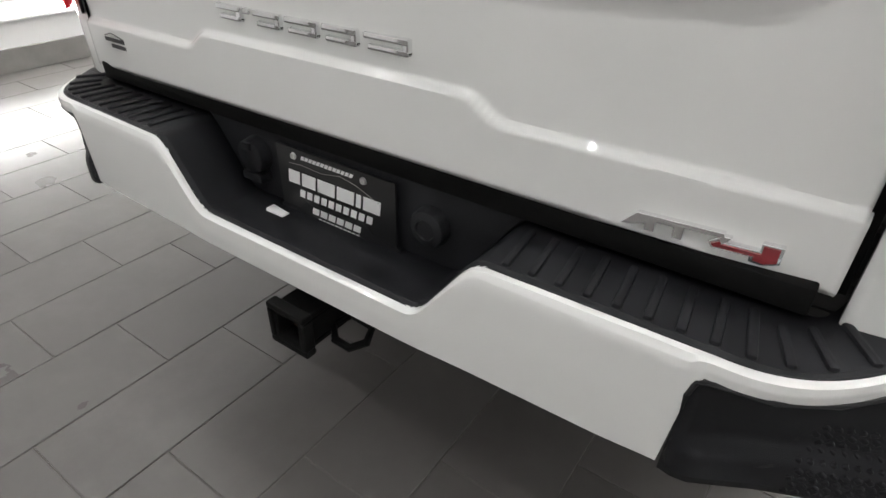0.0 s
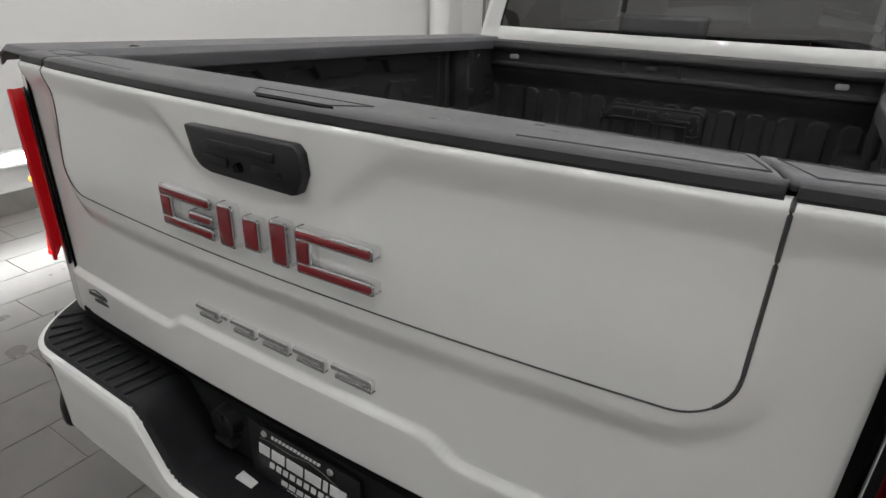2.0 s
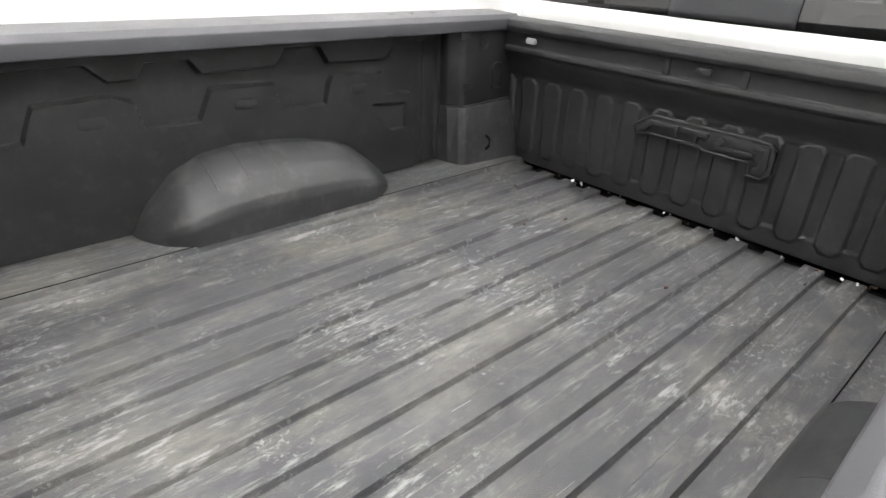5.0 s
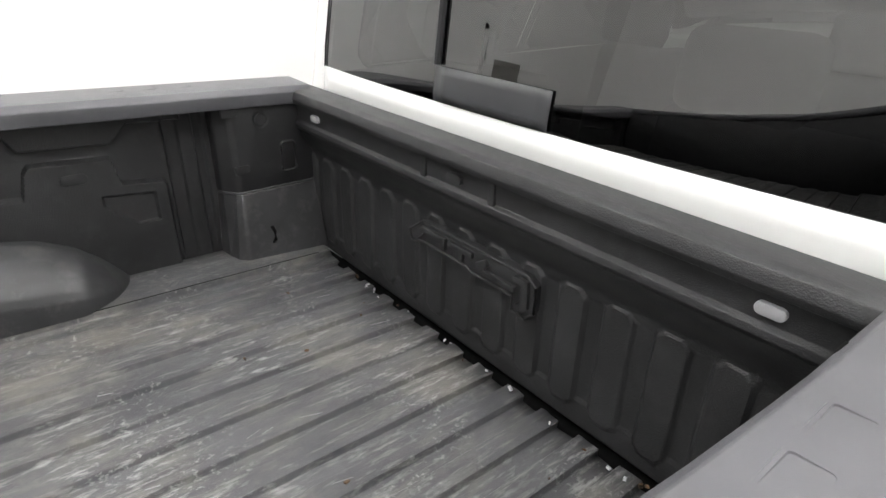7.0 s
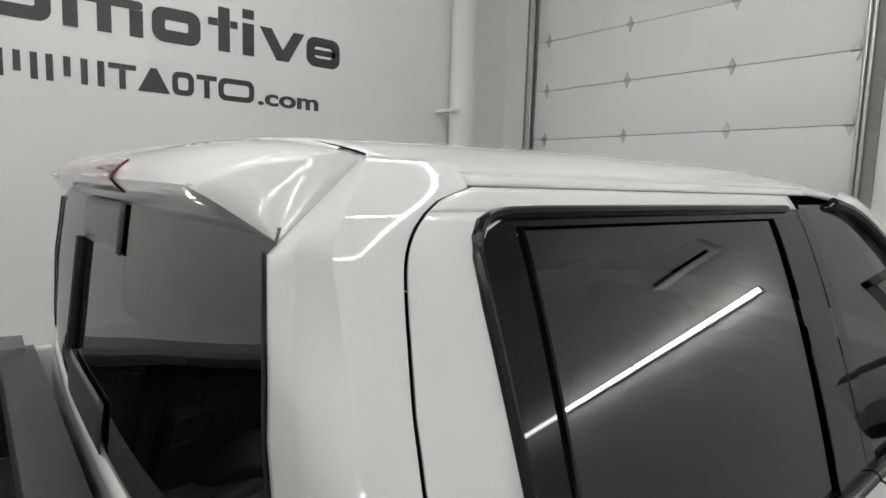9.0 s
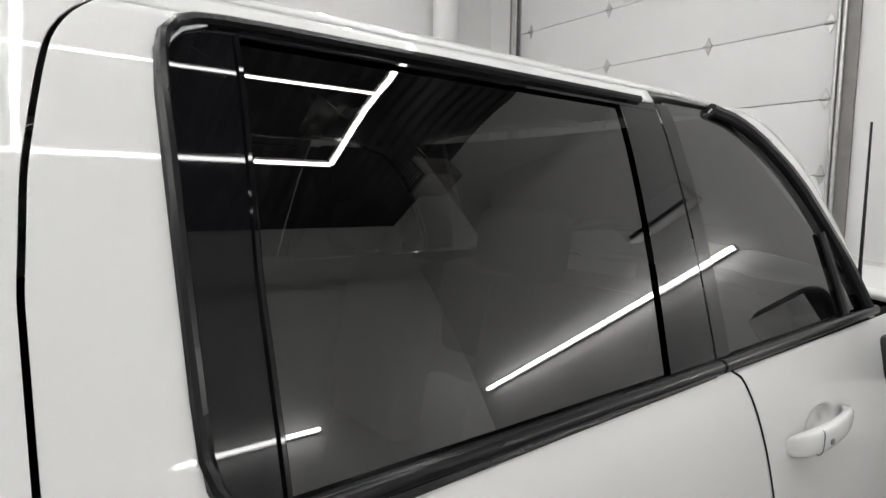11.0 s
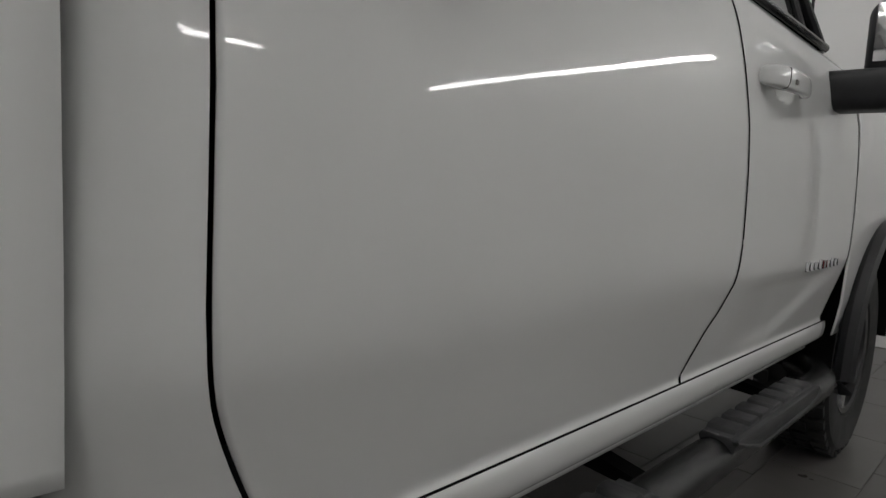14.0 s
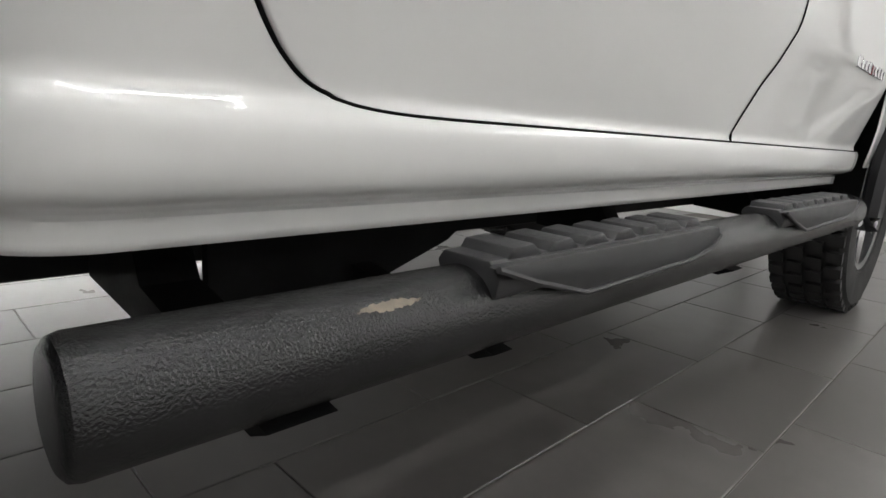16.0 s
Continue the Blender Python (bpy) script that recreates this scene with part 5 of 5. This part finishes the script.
for a, b in xs_:
    y0 = gate_y((a + b) / 2, 1.12)
    n = part("name_bar", prism(rounded(a, b, 1.122, 1.131, 0.002), "y", y0 - 0.009, y0 + 0.002, 0.001), chrome, tailgate, "chrome name bar")
    if b - a > 0.03:
        part("lower_bar", prism(rounded(a + 0.008, b, 1.106, 1.114, 0.002), "y", y0 - 0.009, y0 + 0.002, 0.001), chrome, n)
        part("end_bar", prism(rounded(b - 0.012, b, 1.106, 1.128, 0.002), "y", y0 - 0.0085, y0 + 0.002, 0.001), chrome, n)
# trim badge
def trim_piece(name, pts, d0, d1, mat, parent, label=""):
    bm = prism([(0.554 + (x - 0.555) * 0.955, 0.932 + (z - 0.942) * 0.816) for x, z in pts], "y", d0, d1, 0.001 if d1 > 0 else 0.0)
    for v in bm.verts:
        v.co.y += gate_y(v.co.x, 0.96)
    return part(name, bm, mat, parent, label, smooth=False)


tb = trim_piece("trim_badge", [(0.555, 0.955), (0.575, 0.981), (0.690, 0.981), (0.690, 0.972), (0.640, 0.972), (0.640, 0.950), (0.626, 0.950), (0.626, 0.970), (0.602, 0.970), (0.602, 0.952), (0.588, 0.952), (0.588, 0.964), (0.570, 0.957)], -0.009, 0.004, chrome, tailgate, "chrome and red trim badge")
trim_piece("red_edge", [(0.672, 0.962), (0.688, 0.976), (0.700, 0.976), (0.694, 0.966), (0.735, 0.966), (0.735, 0.980), (0.762, 0.980), (0.762, 0.950), (0.742, 0.942), (0.725, 0.944), (0.725, 0.952), (0.678, 0.952)], -0.009, 0.004, chrome, tb)
trim_piece("red_field", [(0.677, 0.960), (0.686, 0.967), (0.690, 0.962), (0.738, 0.962), (0.738, 0.976), (0.758, 0.976), (0.758, 0.953), (0.744, 0.947), (0.730, 0.949), (0.730, 0.956), (0.680, 0.956)], -0.011, -0.008, red_enamel, tb, "dark red enamel")
# dealer sticker: plain bars
sy = gate_y(-0.68, 0.97) - 0.003
sk = part("sticker", prism([(-0.722, 0.990), (-0.722, 0.999), (-0.640, 0.999), (-0.640, 0.990)], "y", sy - 0.0006, sy + 0.001), sign_grey, tailgate, "small dark dealer sticker", smooth=False)
part("sticker_bar", prism([(-0.700, 0.976), (-0.700, 0.985), (-0.634, 0.985), (-0.634, 0.976)], "y", sy - 0.0006, sy + 0.001), sign_grey, sk, smooth=False)
part("sticker_line", tube([(-0.720, sy, 1.002), (-0.690, sy, 1.010), (-0.676, sy, 1.007), (-0.640, sy, 0.999)], 0.0012, 5), sign_grey, sk)

# plate print: plain bars, screws and frame
PY = 0.0095


def print_bar(x0, x1, z0, z1):
    part("print_bar", prism([(x0, z0), (x1, z0), (x1 + 0.004, z1), (x0 + 0.004, z1)], "y", PY - 0.0006, PY + 0.0004), white_print, plate, "white print", smooth=False)


for k, (a, b) in enumerate(((-0.128, -0.096), (-0.090, -0.052), (-0.046, 0.0), (0.006, 0.050), (0.056, 0.068), (0.074, 0.116))):
    print_bar(a, b, 0.799, 0.828)
for k in range(10):
    print_bar(-0.100 + 0.020 * k, -0.086 + 0.020 * k, 0.772, 0.789)
for k in range(13):
    print_bar(-0.085 + 0.0107 * k, -0.077 + 0.0107 * k, 0.858, 0.866)
for k in range(6):
    print_bar(-0.068 + 0.0225 * k, -0.050 + 0.0225 * k, 0.742, 0.757)
for k in range(10):
    print_bar(-0.055 + 0.0115 * k, -0.047 + 0.0115 * k, 0.728, 0.736)
part("print_line", tube([(-0.12, PY, 0.842), (-0.085, PY, 0.846), (-0.03, PY, 0.843), (0.02, PY, 0.852), (0.06, PY, 0.845), (0.12, PY, 0.822)], 0.0008, 5), base_grey, plate)
for x in (-0.104, 0.080):
    part("screw", lathe([(-0.004, 0.0001), (-0.004, 0.006), (0.0, 0.008)], (x, PY, 0.861), "y", 12), steel, plate)
part("plate_frame", prism([(-0.160, 0.712), (0.160, 0.712), (0.160, 0.742), (0.105, 0.742), (0.085, 0.762), (-0.085, 0.762), (-0.105, 0.742), (-0.160, 0.742)], "y", PY - 0.0003, PY + 0.006), black_trim, plate, smooth=False)
for k in range(6):
    part("print_bar", prism([(-0.068 + 0.0225 * k, 0.742), (-0.050 + 0.0225 * k, 0.742), (-0.046 + 0.0225 * k, 0.757), (-0.064 + 0.0225 * k, 0.757)], "y", PY - 0.0012, PY - 0.0002), white_print, plate, smooth=False)
# trailer socket, plug, plate lamp
so = part("trailer_socket", lathe([(-0.004, 0.0001), (-0.004, 0.030), (0.0, 0.036), (0.03, 0.040)], (-0.232, 0, 0.828), "y", 28), step_plastic, bumper, "black trailer socket with a hinged lid")
part("lid_hinge", box(-0.262, -0.202, -0.006, 0.03, 0.772, 0.792, 0.006), step_plastic, so)
part("lid_tab", box(-0.245, -0.219, -0.010, 0.0, 0.845, 0.862, 0.003), step_plastic, so)
rp_ = part("round_plug", lathe([(0.004, 0.0001), (0.004, 0.018), (0.0, 0.020), (0.004, 0.034), (0.012, 0.038), (0.03, 0.038)], (0.226, 0, 0.812), "y", 28), step_plastic, bumper, "black round plug")
part("plate_lamp", prism([(-0.172, 0.728), (-0.165, 0.741), (-0.118, 0.735), (-0.118, 0.728)], "y", -0.03, -0.01, 0.001), white_print, bumper, "small white lamp under the plate")

# tread of the corner foot steps
for s in (-1, 1):
    vs, fs = [], []
    for i in range(14):
        for j in range(9):
            x = 0.80 + 0.0125 * i + 0.006 * (j % 2)
            z = 0.675 + 0.013 * j
            if x > 0.965 or x < 0.86 - (0.14 * (0.80 - z)):
                continue
            b = moved(box(-0.005, 0.005, -0.006, 0.004, -0.004, 0.004, 0.0015, 1), Matrix.Translation((s * x, -0.106 + 0.55 * min(x - 0.706, 0.11) + 0.45 * max(0.0, x - 0.816) - 0.020 * smooth01((0.745 - z) / 0.03) - 0.005, z)) @ Matrix.Rotation(radians(35 if j % 2 else -35), 4, "Y"))
            o = len(vs)
            vs += [tuple(v.co) for v in b.verts]
            fs += [tuple(o + v.index for v in f.verts) for f in b.faces]
            b.free()
    tagged(part("tread", (vs, fs), step_plastic, bumper, smooth=False), kind="stuff")

# bed badge, rail shapes, rail slots, tie rings
yb = 2.246
bb = part("bed_badge", prism([(-0.20, 1.148), (-0.212, 1.178), (-0.150, 1.222), (0.240, 1.222), (0.264, 1.204), (0.264, 1.134), (0.238, 1.108), (0.196, 1.112), (0.192, 1.150), (0.045, 1.150), (0.030, 1.160), (-0.15, 1.160)], "y", yb, yb + 0.03, 0.003), liner, bulkhead, "raised black shapes in the liner")
badge_rim = [(-0.20, 1.148), (-0.212, 1.178), (-0.150, 1.222), (0.240, 1.222), (0.264, 1.204), (0.264, 1.134), (0.238, 1.108), (0.196, 1.112), (0.192, 1.150), (0.045, 1.150), (0.030, 1.160), (-0.15, 1.160)]
part("badge_rim", tube([(x, yb - 0.001, z) for x, z in badge_rim], 0.0045, 6, closed=True), liner, bb)
for pts in ([(-0.19, 1.166), (-0.15, 1.208), (-0.05, 1.208), (-0.05, 1.172), (-0.07, 1.172), (-0.07, 1.192), (-0.14, 1.192), (-0.165, 1.166)], [(-0.035, 1.208), (0.055, 1.208), (0.055, 1.192), (0.02, 1.192), (0.02, 1.168), (-0.005, 1.168), (-0.005, 1.192), (-0.035, 1.192)], [(0.07, 1.190), (0.10, 1.208), (0.115, 1.196), (0.10, 1.180), (0.205, 1.180), (0.205, 1.164), (0.075, 1.164)], [(0.20, 1.210), (0.245, 1.210), (0.25, 1.140), (0.23, 1.122), (0.21, 1.124), (0.21, 1.140), (0.225, 1.146), (0.225, 1.194), (0.20, 1.194)]):
    part("raised_bar", prism(pts, "y", yb - 0.010, yb + 0.004, 0.0025), liner, bb)
for z0, z1, d in ((1.388, 1.392, 0.0),):
    for x in (-0.12, 0.13):
        part("ledge_rib", box(x - 0.010, x + 0.010, 2.2175, 2.232, 1.362, 1.42, 0.002), liner, bulkhead)
for s in (-1, 1):
    for y0, y1 in ((1.66, 1.73), (1.75, 1.82), (1.85, 1.92)):
        zr = rail((y0 + y1) / 2) + 0.0145
        part("raised_mark", tube([(s * x, y, zr) for x, y in rounded(0.903, 0.945, y0, y1, 0.008)], 0.0042, 6, closed=True), cap_plastic, truck)
    part("stake_slot", prism(rounded(s * 0.871 - 0.032, s * 0.871 + 0.032, 0.238, 0.331, 0.010), "z", rail(0.28) + 0.0125, rail(0.28) + 0.0155), dark_gap, truck, smooth=False)
    zr = rail(0.48) + 0.0145
    part("raised_mark", tube([(s * x, y, zr + tilt(y) - tilt(0.48)) for x, y in rounded(0.845, 0.915, 0.405, 0.570, 0.006)], 0.0016, 6, closed=True), cap_plastic, truck)
    lt_ = part("gate_striker", box(s * 0.90, s * 0.845, 0.30, 0.335, rail(0.3) - 0.085, rail(0.3) - 0.05, 0.006), under_black, truck, "black gate striker")
    part("striker_pin", tube([(s * 0.86, 0.27, rail(0.3) - 0.066), (s * 0.86, 0.36, rail(0.3) - 0.066)], 0.008, 8), under_black, lt_)
    part("tie_ring", tube([(s * 0.868 + 0.0, 0.40 + 0.02 * math.cos(a), rail(0.4) - 0.075 + 0.02 * math.sin(a)) for a in lin(0, 5.8, 12)], 0.005, 6, closed=True), under_black, truck)
    part("rail_slot", prism(rounded(2.045, 2.085, rail(2.06) - 0.020, rail(2.06) + 0.002, 0.008), "x", s * 0.866, s * 0.874), dark_gap, truck, smooth=False)
    for y0, z0 in ((1.965, 1.405), (1.985, 1.215)) if s < 0 else ():
        part("hook_pocket", prism(rounded(y0, y0 + 0.05, z0, z0 + 0.028, 0.006), "x", s * 0.808, s * 0.817, 0.002), liner, truck)
    if s < 0:
        part("post_pocket", tube([(s * 0.813, y, z) for y, z in rounded(2.15, 2.20, 1.20, 1.30, 0.012)], 0.004, 6, closed=True), liner, truck)

# scraps lying along the front of the bed
random.seed(4)
for k in range(26):
    x = -0.62 + 1.24 * random.random()
    y = 2.235 - 0.03 * random.random() - (0.5 * random.random() ** 2 if k % 4 == 0 else 0)
    r = 0.002 + 0.003 * random.random()
    m = pose(x, y, 0.905 + tilt(y), random.random() * 360, random.random() * 360, random.random() * 360)
    o = part("chip", moved(box(-r * 1.5, r * 1.5, -r, r, -r * 0.6, r * 0.6, r * 0.3, 1), m), white_print if k % 2 else rust_inside, None)
    tagged(o, "small pale chip lying on the bed liner", "debris", group="chips on the bed floor")

# maker's name on the front doors: plain bars
for s in (-1, 1):
    for k in range(8):
        y = 4.10 + 0.045 * k
        part("door_badge", prism(rounded(y, y + 0.034, 0.856, 0.880 if k % 3 else 0.884, 0.003), "x", s * (side_x(y, 0.868) - 0.002), s * (side_x(y, 0.868) + 0.006), 0.001), chrome if k != 4 else red_enamel, fd, "chrome door badge")

# ---------- sign on the wall ----------
sign = thing("wall_sign", (LEFT + 0.005, 3.4, 2.7), "large dark grey plain-shape company sign on the white wall", "sign")
WX0, WX1 = LEFT + 0.0005, LEFT + 0.006


def sign_poly(poly):
    part("sign_shape", prism(poly, "x", WX0, WX1), sign_grey, sign, smooth=False)


def sign_ring(y0, y1, z0, z1, w, mid=False):
    r = min(y1 - y0, z1 - z0) * 0.32
    a, b = rounded(y0, y1, z0, z1, r, 6), rounded(y0 + w, y1 - w, z0 + w, z1 - w, max(0.01, r - w * 0.7), 6)
    n = len(a)
    vs = [(WX1, y, z) for y, z in a] + [(WX1, y, z) for y, z in b] + [(WX0, y, z) for y, z in a] + [(WX0, y, z) for y, z in b]
    fs = []
    for i in range(n):
        j = (i + 1) % n
        fs += [(i, j, n + j, n + i), (2 * n + i, 2 * n + j, j, i), (n + i, n + j, 3 * n + j, 3 * n + i)]
    part("sign_shape", (vs, fs), sign_grey, sign, smooth=False)
    if mid:
        sign_poly([(y0 + w, (z0 + z1) / 2 - w * 0.35), (y1 - w * 0.5, (z0 + z1) / 2 - w * 0.35), (y1 - w * 0.5, (z0 + z1) / 2 + w * 0.3), (y0 + w, (z0 + z1) / 2 + w * 0.3)])


def sign_box(y0, y1, z0, z1):
    sign_poly([(y0, z0), (y1, z0), (y1, z1), (y0, z1)])


A0, A1 = 3.163, 3.458
S = 0.105
sign_ring(2.22, 2.74, A0, A1, S)
for y in (2.815, 3.055, 3.295):
    sign_box(y, y + S, A0, A1 - 0.075)
sign_poly(rounded(2.815, 3.40, A1 - 0.073, A1, 0.03))
sign_ring(3.47, 3.875, A0, A1, S)
sign_box(4.035, 4.035 + S, A0, 3.56)
sign_box(3.945, 4.03, 3.385, 3.45)
sign_box(4.145, 4.215, 3.385, 3.45)
sign_box(4.262, 4.372, A0, A1)
sign_box(4.262, 4.372, 3.50, 3.585)
sign_poly([(4.43, A1), (4.55, A1), (4.665, A0 + 0.10), (4.78, A1), (4.895, A1), (4.725, A0), (4.60, A0)])
sign_ring(4.92, 5.30, A0, A1, 0.09, True)
for y0, y1 in ((0.62, 1.0), (1.08, 1.5), (1.58, 2.0)):
    sign_ring(y0, y1, A0, A1 + (0.12 if y0 < 0.7 else 0), S)
C0, C1 = 2.716, 2.922
W2 = 0.048
sign_ring(1.72, 1.96, C0, C1, W2, True)
sign_ring(2.05, 2.31, C0, C1, W2)
for y0, y1 in ((2.371, 2.636), (2.690, 2.975)):
    for f in (0.0, 0.5, 1.0):
        y = y0 + (y1 - y0 - W2) * f
        sign_box(y, y + W2, C0 + (0.05 if f == 0.5 else 0), C1)
sign_box(3.045, 3.095, C0, C1)
for y0, y1 in ((3.125, 3.335), (3.835, 4.015)):
    sign_box((y0 + y1) / 2 - W2 / 2, (y0 + y1) / 2 + W2 / 2, C0, C1 - 0.045)
    sign_box(y0, y1, C1 - 0.043, C1)
sign_poly([(3.345, C0), (3.605, C0), (3.50, C1), (3.45, C1)])
sign_ring(3.625, 3.81, C0, C1, W2)
sign_ring(4.03, 4.37, C0, C1, W2)
txt = bpy.data.curves.new("sign_text", "FONT")
txt.body, txt.size, txt.extrude, txt.offset = ".com", 0.222, 0.003, 0.006
tmp = bpy.data.objects.new("sign_text", txt)
tm = bpy.data.meshes.new_from_object(tmp)
bpy.data.objects.remove(tmp)
wd = max(v.co.x for v in tm.vertices)
tm.transform(Matrix.Translation((LEFT + 0.004, 4.40, C0 + 0.002)) @ Matrix(((0, 0, 1, 0), (0.655 / wd, 0, 0, 0), (0, 1, 0, 0), (0, 0, 0, 1))))
part("sign_text", tm, sign_grey, sign, smooth=False)

# ---------- side lights, heaters, doors ----------
for x0, x1 in ((2.57, 4.21), (4.25, 6.55)):
    t = thing("wall_tube_light", ((x0 + x1) / 2, FRONT - 0.05, 2.66), "slim white tube light on the front wall", "light", group="wall tube lights")
    part("tube", box(x0, x1, FRONT - 0.11, FRONT - 0.06, 2.63, 2.68, 0.01), led_white, t, "glowing tube")
    part("rail", box(x0, x1, FRONT - 0.06, FRONT, 2.62, 2.69), door_white, t, smooth=False)
t = thing("wall_tube_light", (RIGHT - 0.05, 4.5, 2.75), "slim white tube light on the side wall", "light", group="wall tube lights")
part("tube", box(RIGHT - 0.11, RIGHT - 0.06, 3.75, 5.3, 2.73, 2.78, 0.01), led_white, t, "glowing tube")
part("rail", box(RIGHT - 0.06, RIGHT, 3.75, 5.3, 2.72, 2.79), door_white, t, smooth=False)
h = thing("unit_heater", (4.1, 6.45, 5.3), "beige ceiling unit heater with a dark grille", "heater")
part("case", box(3.85, 4.35, 6.2, 6.7, 5.1, 5.5, 0.02), base_grey, h)
part("grille", box(3.90, 4.30, 6.17, 6.199, 5.14, 5.46, 0.004), dark_gap, h, "dark grille")
for k in range(6):
    part("louvre", box(3.92, 4.28, 6.155, 6.169, 5.17 + 0.05 * k, 5.19 + 0.05 * k), steel, h, smooth=False)
for dx in (3.9, 4.3):
    part("hanger", tube([(dx, 6.45, 5.49), (dx, 6.45, TOP)], 0.008, 6), steel, h)
ac = thing("wall_air_unit", (2.9, FRONT - 0.1, 3.35), "long white wall air unit with a dark slot", "air conditioner")
part("case", box(2.45, 3.35, FRONT - 0.22, FRONT, 3.30, 3.62, 0.03, 3), door_white, ac)
part("slot", box(2.52, 3.28, FRONT - 0.225, FRONT - 0.15, 3.33, 3.38), dark_gap, ac, "dark air slot", smooth=False)


def man_door(name, y0, y1):
    d = tagged(new(name), "white steel door with a small window", "door", kind="structure")
    BASE[d.name] = Vector((0, 0, 0))
    part("door_leaf", box(LEFT + 0.002, LEFT + 0.045, y0, y1, 0.0, 2.1, 0.004), door_white, d)
    part("door_frame", joined(*[(lambda m: ([v.co[:] for v in m.verts], [tuple(v.index for v in f.verts) for f in m.faces]))(b) for b in (box(LEFT, LEFT + 0.03, y0 - 0.06, y0 - 0.004, 0, 2.17), box(LEFT, LEFT + 0.03, y1 + 0.004, y1 + 0.06, 0, 2.17), box(LEFT, LEFT + 0.03, y0 - 0.06, y1 + 0.06, 2.104, 2.172))]), door_white, d, smooth=False)
    part("door_window", box(LEFT + 0.04, LEFT + 0.05, y0 + 0.18, y1 - 0.18, 1.15, 1.80, 0.002), base_grey, d)
    for z in (0.4, 1.75):
        part("hinge", tube([(LEFT + 0.05, y1 + 0.005, z), (LEFT + 0.05, y1 + 0.005, z + 0.1)], 0.012, 8), steel, d)
    part("door_handle", tube([(LEFT + 0.045, y0 + 0.07, 1.0), (LEFT + 0.10, y0 + 0.07, 1.0), (LEFT + 0.10, y0 + 0.18, 1.0)], 0.01, 8), steel, d)


man_door("door_1", -2.72, -1.82)
fd_ = tagged(new("door_2"), "white steel door in the front wall", "door", kind="structure")
BASE[fd_.name] = Vector((0, 0, 0))
part("door_leaf", box(0.95, 1.85, FRONT - 0.045, FRONT - 0.002, 0.0, 2.1, 0.004), door_white, fd_)
part("door_frame", joined(*[(lambda m: ([v.co[:] for v in m.verts], [tuple(v.index for v in f.verts) for f in m.faces]))(b) for b in (box(0.87, 0.945, FRONT - 0.06, FRONT, 0, 2.18), box(1.855, 1.93, FRONT - 0.06, FRONT, 0, 2.18), box(0.87, 1.93, FRONT - 0.06, FRONT, 2.105, 2.182))]), base_grey, fd_, smooth=False)

# long scratches on the raised ribs of the bed floor
random.seed(21)
for k in range(14):
    x = RIB_AT - 0.033 + RIB_W * random.randint(-5, 4) + random.uniform(-0.015, 0.015)
    y = random.uniform(0.9, 2.15)
    d, a = random.uniform(0.02, 0.07), random.uniform(-0.35, 0.35)
    if abs(d * math.sin(a)) > 0.02:
        continue
    p = [(x + d * f * math.sin(a), y + d * f * math.cos(a), 0.8932 + tilt(y + d * f * math.cos(a))) for f in (0, 0.5, 1)]
    part("scratch", tube(p, random.uniform(0.0004, 0.0009), 5), plug_grey, bed)

# low raised lines along the rail caps
for s in (-1, 1):
    for o in (0.0, 0.042):
        part("rail_line", tube([(s * (interp(y, [0.36, 1.1, 1.6, 2.2], [0.845, 0.848, 0.882, 0.905]) + o), y, rail(y) + 0.0115) for y in lin(0.36, 1.62, 20)], 0.0025, 6), cap_plastic, truck)

# ---------- floor ----------
floor = structure("floor", box(LEFT - 0.2, RIGHT + 0.2, BACK - 0.2, FRONT + 0.2, -0.2, -0.004), grout, "grey stone-look tiled hall floor", "floor", smooth=False)
TW, TL = 0.3095, 0.618
tile_bm = box(-TW / 2 + 0.002, TW / 2 - 0.002, -TL / 2 + 0.002, TL / 2 - 0.002, -0.012, 0.0)
tile_me = bpy.data.meshes.new("tile")
bmesh.ops.bevel(tile_bm, geom=[e for e in tile_bm.edges if all(v.co.z > -0.006 for v in e.verts)], offset=0.0015, segments=1, affect="EDGES")
tile_bm.to_mesh(tile_me)
tile_bm.free()
tile_me.materials.append(tile_grey)
singles, rest_v, rest_f = 0, [], []
for i in range(-13, 26):
    x = -0.595 + i * TW
    if not LEFT < x < RIGHT:
        continue
    off = 0.13 + 0.206 * i
    for j in range(-10, 16):
        y = (off % TL) + TL / 2 + j * TL
        if not BACK < y < FRONT:
            continue
        near = (-3.3 < x < -0.2 and -1.6 < y < 1.6) or (-1.2 < x < 1.7 and 2.6 < y < 6.0)
        if near and singles < 300:
            singles += 1
            ob = new("tile", tile_me)
            ob.parent, ob.location = floor, (x, y, 0)
        else:
            o = len(rest_v)
            rest_v += [(x + v.co.x, y + v.co.y, v.co.z) for v in tile_me.vertices]
            rest_f += [tuple(o + k for k in p.vertices) for p in tile_me.polygons]
tagged(part("tile_field", (rest_v, rest_f), tile_grey, floor, smooth=False), kind="stuff")
